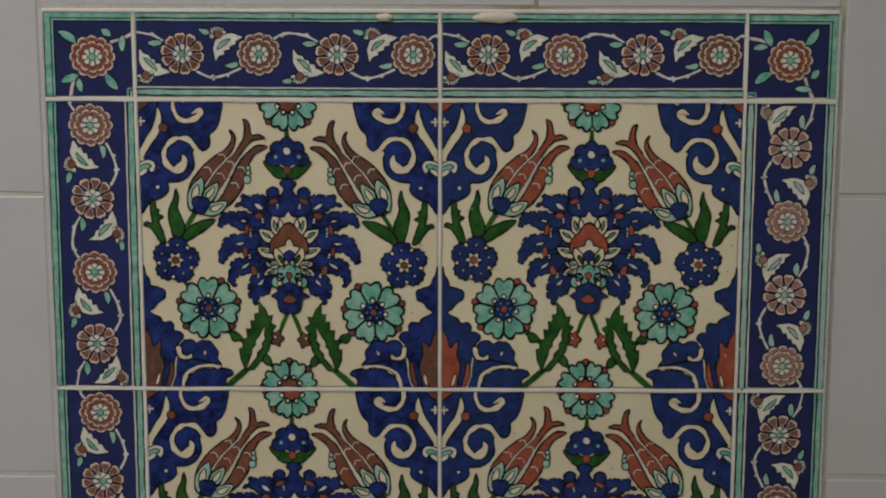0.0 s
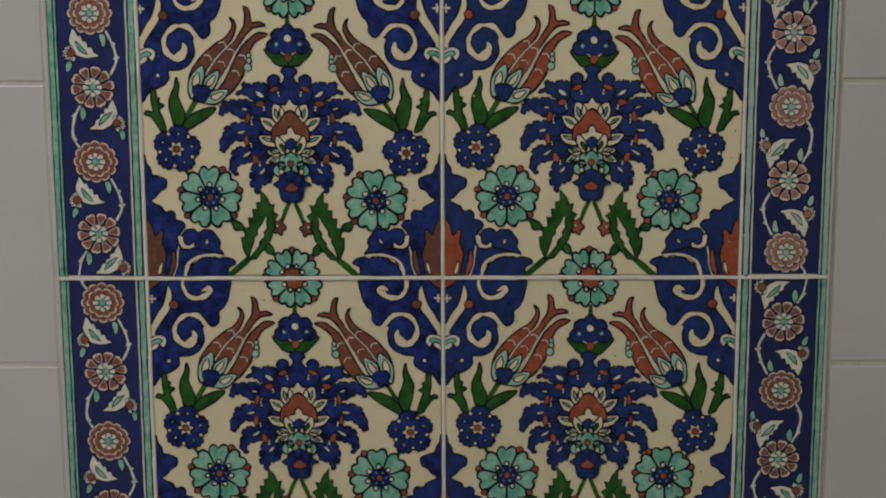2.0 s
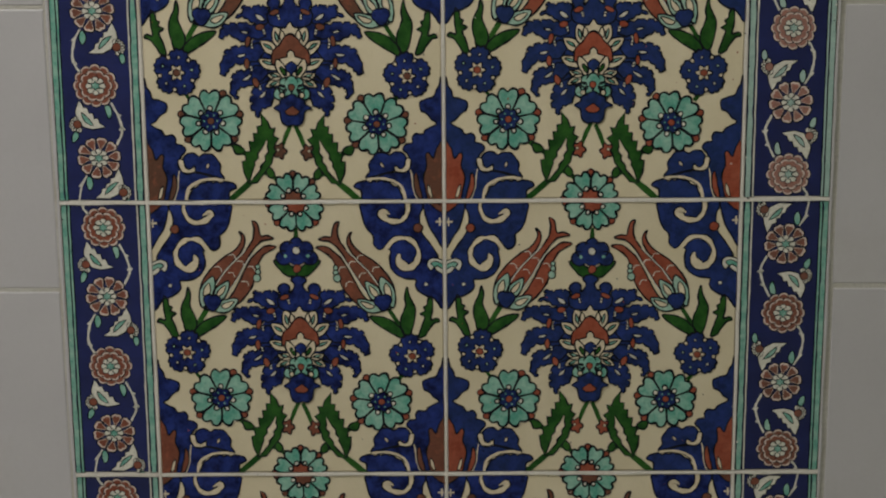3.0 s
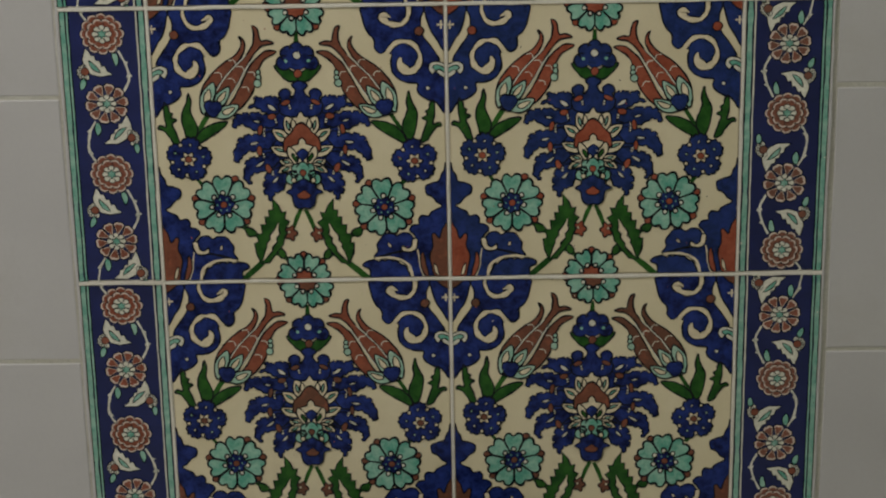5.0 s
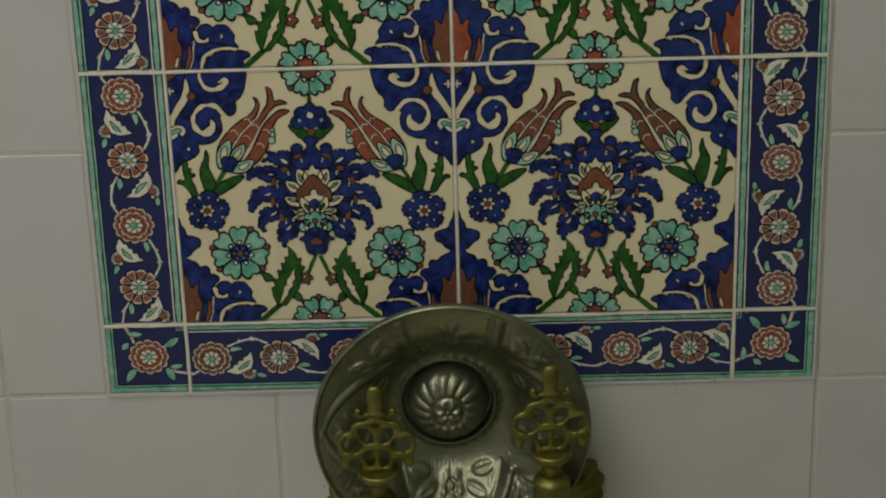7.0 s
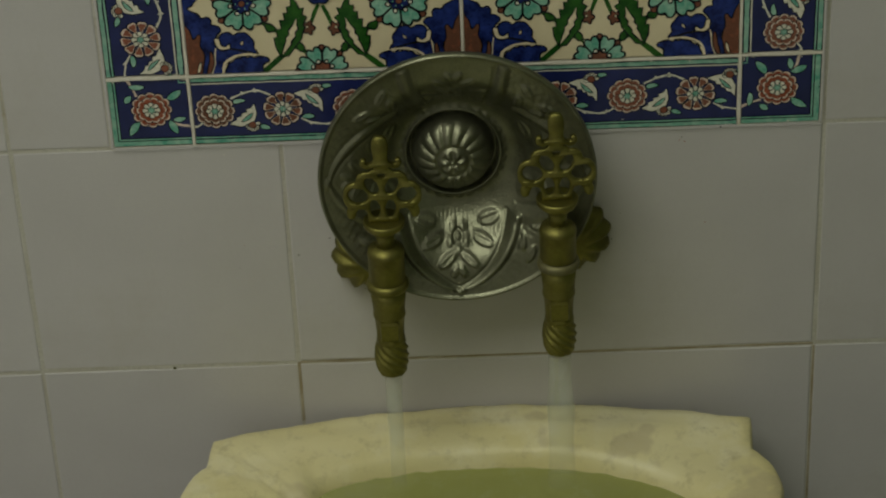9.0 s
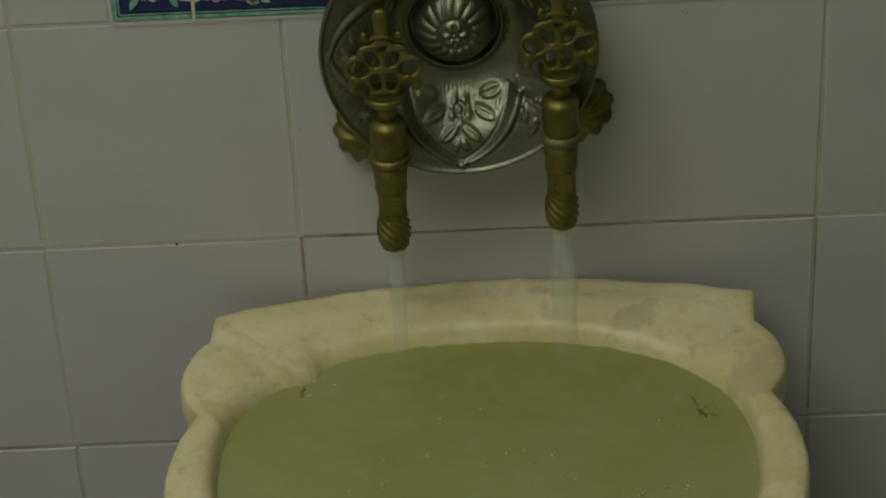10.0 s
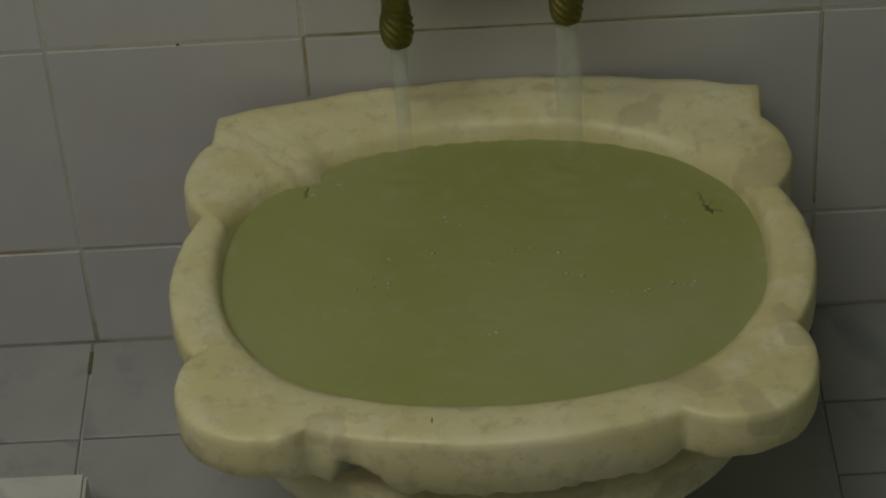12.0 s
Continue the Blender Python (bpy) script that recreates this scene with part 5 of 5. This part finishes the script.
# ---- the painted panel ----
def build_panel():
    panel = empty("tile_panel", 0, 0, PANEL[2], "hand-painted floral tile panel with navy flowered border set in wall", "tile panel")
    base = PANEL[2]
    bed = slab_mesh("grout_bed", PANEL[1] - PANEL[0] + 0.001, 0.006, PANEL[3] - PANEL[2] + 0.002, 0.0006, GROUT)
    child("grout_bed", bed, panel, pose(0, -0.0003, (PANEL[3] - PANEL[2]) / 2), "white grout showing in the joints")
    rnd = random.Random(12)
    motifs = motif_meshes()
    faces = [slab_mesh("painted_tile", 0.1996, 0.004, 0.1996, 0.0011, CREAM, 0.0005, s) for s in range(3)]
    tint = {(0, 0): (0.12, 0.05, 0.2), (0, 1): (0.85, 1.0, 0.95), (1, 0): (0.35, 0.3, 0.75), (1, 1): (0.8, 0.85, 0.9), (2, 0): (0.5, 0.15, 0.2), (2, 1): (0.15, 0.1, 0.2)}
    for r in range(3):
        for c in range(2):
            x, z = -0.101 + 0.202 * c, (ROW[2 - r] + ROW[3 - r]) / 2 - base
            tile = child("painted_tile", faces[(r + 2 * c) % 3], panel, pose(x, -0.0012, z, 0, rnd.uniform(-0.15, 0.15), 0))
            for k, (nm, me) in enumerate(motifs):
                big = nm in ("painted_arabesque", "painted_foliage") or k >= len(motifs) - 2
                j = 0.0 if big else 0.0011
                dx = -0.0035 if (c == 1 and k in (10, 11)) else 0.0
                ob = child(nm, me, tile, pose(rnd.uniform(-j, j) + dx, -0.00008, rnd.uniform(-j, j)))
                a, b, d = tint[(r, c)]
                v = (a if nm == "painted_tulip" else b if nm in ("painted_arabesque", "painted_foliage") else d) + rnd.uniform(-0.1, 0.1)
                ob.color = (min(max(v, 0), 1), 1, {(0, 1): 0.45, (1, 1): 0.60, (0, 0): 0.9}.get((r, c), 1.0), 1)
    # border: each run turns with the side it lies on
    art = border_meshes()
    a = Art(**CORNER)
    corner_art(a)
    corner = a.mesh("painted_corner")
    bface = [slab_mesh("border_tile", 0.1994, 0.004, 0.0566, 0.0010, NAVY_FIELD, 0.0004, 20 + s) for s in range(3)]
    cface = slab_mesh("corner_tile", 0.0562, 0.004, 0.0566, 0.0010, NAVY_FIELD, 0.0004, 31)
    off, top, bot = 0.2324, 1.1970 - base, 0.5315 - base
    runs = [(-0.101, top, 0), (0.101, top, 0), (-0.101, bot, 180), (0.101, bot, 180)]
    for r in range(3):
        z = (ROW[r] + ROW[r + 1]) / 2 - base
        runs += [(-off, z, -90), (off, z, 90)]
    for x, z, turn in runs:
        tile = child("border_tile", bface[rnd.randrange(3)], panel, pose(x, -0.0010, z, 0, turn + rnd.uniform(-0.3, 0.3), 0) @ Matrix.Diagonal((1, 1, 1.035 if abs(turn) == 90 else 1, 1)))
        fade = rnd.uniform(0.15, 0.6)
        for nm, me in art:
            ob = child(nm, me, tile, pose(rnd.uniform(-0.0004, 0.0004) * ("flower" in nm), -0.00008, 0))
            ob.color = (min(1, max(0, fade + rnd.uniform(-0.15, 0.15))), 0.35 if (x > 0.2 and z > 0.5) else rnd.uniform(0.75, 1.0), 1, 1)
    for x, z, turn in ((-off, top, 0), (off, top, 90), (off, bot, 180), (-off, bot, -90)):
        tile = child("corner_tile", cface, panel, pose(x, -0.0010, z, 0, turn, 0) @ Matrix.Diagonal((1.035 if turn % 180 == 0 else 1, 1, 1.035 if turn % 180 else 1, 1)))
        ob = child("painted_corner", corner, tile, pose(0, -0.00008, 0))
        ob.color = (0.65, 1, 1, 1)
    # grout lines, a little smeared over the tiles' edges
    def grout_line(x0, z0, x1, z1, seed, wide=0.00125, mat=GROUT):
        n, vs = 60, []
        dx, dz = x1 - x0, z1 - z0
        d = math.hypot(dx, dz)
        for k in range(n + 1):
            t = k / n
            x, z = x0 + dx * t, z0 + dz * t
            for s in (-1, 1):
                w = wide + 0.0007 * noise.noise((x * 60 + seed, z * 60, s * 3.0)) + 0.0004 * noise.noise((x * 260, z * 260 + seed, s * 5.0))
                vs.append((x - s * dz / d * w, 0.0, z + s * dx / d * w))
        vs += [((a[0] + b[0]) / 2, -0.0003, (a[2] + b[2]) / 2) for a, b in zip(vs[::2], vs[1::2])]
        fs = []
        for k in range(n):
            a, b, c = 2 * k, 2 * k + 1, 2 * (n + 1) + k
            fs += [(a, a + 2, c + 1, c), (c, c + 1, b + 2, b)]
        child("grout_line", mesh_from("grout_line", vs, fs, mat, None, True), panel, pose(0, -0.0024, 0))
    zs = [v - base for v in ROW]
    zb, zt = PANEL[2] - base + 0.0005, PANEL[3] - base - 0.0008
    xo = PANEL[1] - 0.0005
    for k, z in enumerate(zs):
        grout_line(-xo, z, xo, z, k)
    for k, x in enumerate((-0.202, 0.202)):
        grout_line(x, zb, x, zt, 10 + k, 0.0010)
    grout_line(0, zb, 0, zt, 14, 0.0009)
    for k, (x0, z0, x1, z1) in enumerate(((-xo, zt + 0.001, xo, zt + 0.001), (-xo - 0.001, zb, -xo - 0.001, zt), (xo + 0.001, zb, xo + 0.001, zt), (-xo, zb - 0.0005, xo, zb - 0.0005))):
        grout_line(x0, z0, x1, z1, 20 + k, 0.0009, GROUT if k == 0 else WHITE_TILE)
    # tiny chips in the glaze along the joints
    vs, fs, slots = [], [], []
    for _ in range(150):
        if rnd.random() < 0.5:
            x, z = rnd.choice((-xo, -0.202, 0.0, 0.202, xo)) + rnd.choice((-1, 1)) * rnd.uniform(0.0010, 0.0022), rnd.uniform(zb, zt)
        else:
            x, z = rnd.uniform(-xo, xo), rnd.choice(zs + [zb, zt]) + rnd.choice((-1, 1)) * rnd.uniform(0.0010, 0.0022)
        if abs(x) > xo or not zb < z < zt:
            continue
        r, i0 = rnd.uniform(0.0002, 0.0010), len(vs)
        for k in range(7):
            t, q = 2 * math.pi * k / 7, r * rnd.uniform(0.6, 1.3)
            vs.append((x + q * math.cos(t), -0.0029, z + q * math.sin(t) * 0.7))
        fs.append(tuple(range(i0, i0 + 7)))
        slots.append(int(rnd.random() < 0.3))
    tagged(child("glaze_chips", mesh_from("glaze_chips", vs, fs, [GROUT, BLACK], slots), panel), "tiny chips in the glaze along the joints", kind="stuff")
    # pits and specks in the cream glaze
    vs, fs, slots = [], [], []
    for _ in range(170):
        x, z = rnd.uniform(-0.2, 0.2), rnd.uniform(zs[0] - 0.19, zs[-1])
        r, i0 = rnd.uniform(0.00018, 0.00065), len(vs)
        for k in range(6):
            t, q = 2 * math.pi * k / 6, r * rnd.uniform(0.6, 1.3)
            vs.append((x + q * math.cos(t), -0.0031, z + q * math.sin(t)))
        fs.append(tuple(range(i0, i0 + 6)))
        slots.append(rnd.choice((0, 1, 1, 2, 2)))
    tagged(child("glaze_pits", mesh_from("glaze_pits", vs, fs, [GROUT, BLACK, RED], slots), panel), "tiny pits and specks in the glaze", kind="stuff")
    # pale filler where the glaze has chipped at the upper edge
    for cx, w, h in ((-0.0365, 0.0055, 0.0026), (0.0365, 0.0155, 0.0036)):
        pts = [(cx + w * math.cos(t) * (1 + 0.2 * noise.noise((math.cos(t), math.sin(t), cx * 90))), h * math.sin(t) * (1 + 0.3 * noise.noise((math.cos(t) * 2, math.sin(t), 3 + cx)))) for t in (2 * math.pi * k / 28 for k in range(28))]
        vs = [(x, 0, z) for x, z in pts] + [(x * 0.94 + cx * 0.06, -0.0007, z * 0.85) for x, z in pts] + [(cx, -0.0009, 0)]
        fs = [(k, (k + 1) % 28, 28 + (k + 1) % 28, 28 + k) for k in range(28)] + [(28 + k, 28 + (k + 1) % 28, 56) for k in range(28)]
        child("filler_patch", mesh_from("filler_patch", vs, fs, FILLER, None, True), panel, pose(0, -0.0026, 1.2228 - base), "pale plaster filler over chipped glaze")
    return panel


build_panel()


# ---- wall tiles and floor tiles, piece by piece ----
def wall_tiles():
    w, h = 0.1994, 0.1974
    full = [slab_mesh("white_tile", w, 0.006, h, 0.0011, WHITE_TILE, 0.0006, s) for s in range(6)]
    cut = {}
    rnd = random.Random(4)
    for i, (x0, x1) in enumerate(zip(XJ, XJ[1:])):
        for j, (z0, z1) in enumerate(zip(ZJ, ZJ[1:])):
            a, b, c, d = x0, x1, z0, z1
            a, b, d = max(a, -1.36), min(b, 0.80), min(d, 2.5)
            if b - a < 0.01 or d - c < 0.01:
                continue
            pieces = [(a, b, c, d)]
            px0, px1, pz0, pz1 = PANEL[0] - 0.002, PANEL[1] + 0.002, PANEL[2], PANEL[3] + 0.002
            if a < px1 and b > px0 and c < pz1 and d > pz0:
                pieces = []
                if a < px0 - 0.01:
                    pieces.append((a, px0, c, d))
                if b > px1 + 0.02:
                    pieces.append((px1, b, c, d))
                m0, m1 = max(a, px0), min(b, px1)
                if m1 - m0 > 0.02 and d > pz1 + 0.01:
                    pieces.append((m0, m1, max(c, pz1), d))
                if m1 - m0 > 0.02 and c < pz0 - 0.01:
                    pieces.append((m0, m1, c, min(d, pz0)))
            for a, b, c, d in pieces:
                whole = abs(b - a - 0.2018) < 2e-3 and abs(d - c - 0.1998) < 2e-3
                if whole:
                    me = full[rnd.randrange(6)]
                else:
                    key = (round(b - a, 4), round(d - c, 4))
                    me = cut.setdefault(key, slab_mesh("cut_tile", b - a - 0.0024, 0.006, d - c - 0.0024, 0.0011, WHITE_TILE, 0.0005, len(cut)))
                m = pose((a + b) / 2, rnd.uniform(-0.0004, 0.0004), (c + d) / 2, rnd.uniform(-0.12, 0.12), rnd.uniform(-0.1, 0.1), rnd.uniform(-0.12, 0.12))
                child("white_tile", me, wall_north, m)


def floor_tiles():
    rnd = random.Random(9)
    xs = [-1.36, -1.249, -0.9465, -0.644, -0.3435, -0.041, 0.2615, 0.564, 0.80]
    ys = [0.0, -0.12] + [-0.12 - 0.3025 * k for k in range(1, 9)] + [-2.6]
    for x0, x1 in zip(xs, xs[1:]):
        for y1, y0 in zip(ys, ys[1:]):
            spans = [(y0, y1)]
            if abs(x0 - 0.2615) < 0.01 and abs(y1 + 0.12) < 0.01:
                spans = [(-0.2045, y1), (y0, -0.2045)]
            for a, b in spans:
                me = slab_mesh("marble_tile", x1 - x0 - 0.0022, 0.02, b - a - 0.0022, 0.001, FLOOR_MARBLE, 0.0003, rnd.randrange(99))
                child("marble_tile", me, floor, pose((x0 + x1) / 2, (a + b) / 2, rnd.uniform(-0.0003, 0.0003), -90))


wall_tiles()
floor_tiles()


# stained joints near the taps, a dark speck on a tile
JOINT = surface("rust_stained_joint", (0.25, 0.19, 0.10), (0.46, 0.42, 0.35), 25, fine=300, fine_amount=0.4, rough=0.9, relief=0.3)
for x0, x1, z0, z1 in ((-0.137, 0.265, 0.3010, 0.3027), (-0.1393, -0.1368, 0.245, 0.302), (0.2648, 0.2672, 0.11, 0.30)):
    child("stained_joint", slab_mesh("stained_joint", x1 - x0, 0.002, z1 - z0, 0.0003, JOINT), wall_north, pose((x0 + x1) / 2, 0.0003, (z0 + z1) / 2))
gap = slab_mesh("dark_gap", 0.0034, 0.001, 0.026, 0.0002, DEBRIS)
child("dark_gap", gap, floor, pose(-0.3436, -0.026, 0.0006, -90))
for x, z, r in ((-0.1315, 0.402, 0.0009), (-0.236, 0.3010, 0.0013), (0.232, 0.46, 0.0007)):
    bm = bmesh.new()
    lathe(bm, [(r, 0.0), (r * 0.7, 0.0004)], 10, axis="y")
    part("dark_speck", bm, DEBRIS, wall_north).location = (x, 0.0, z)
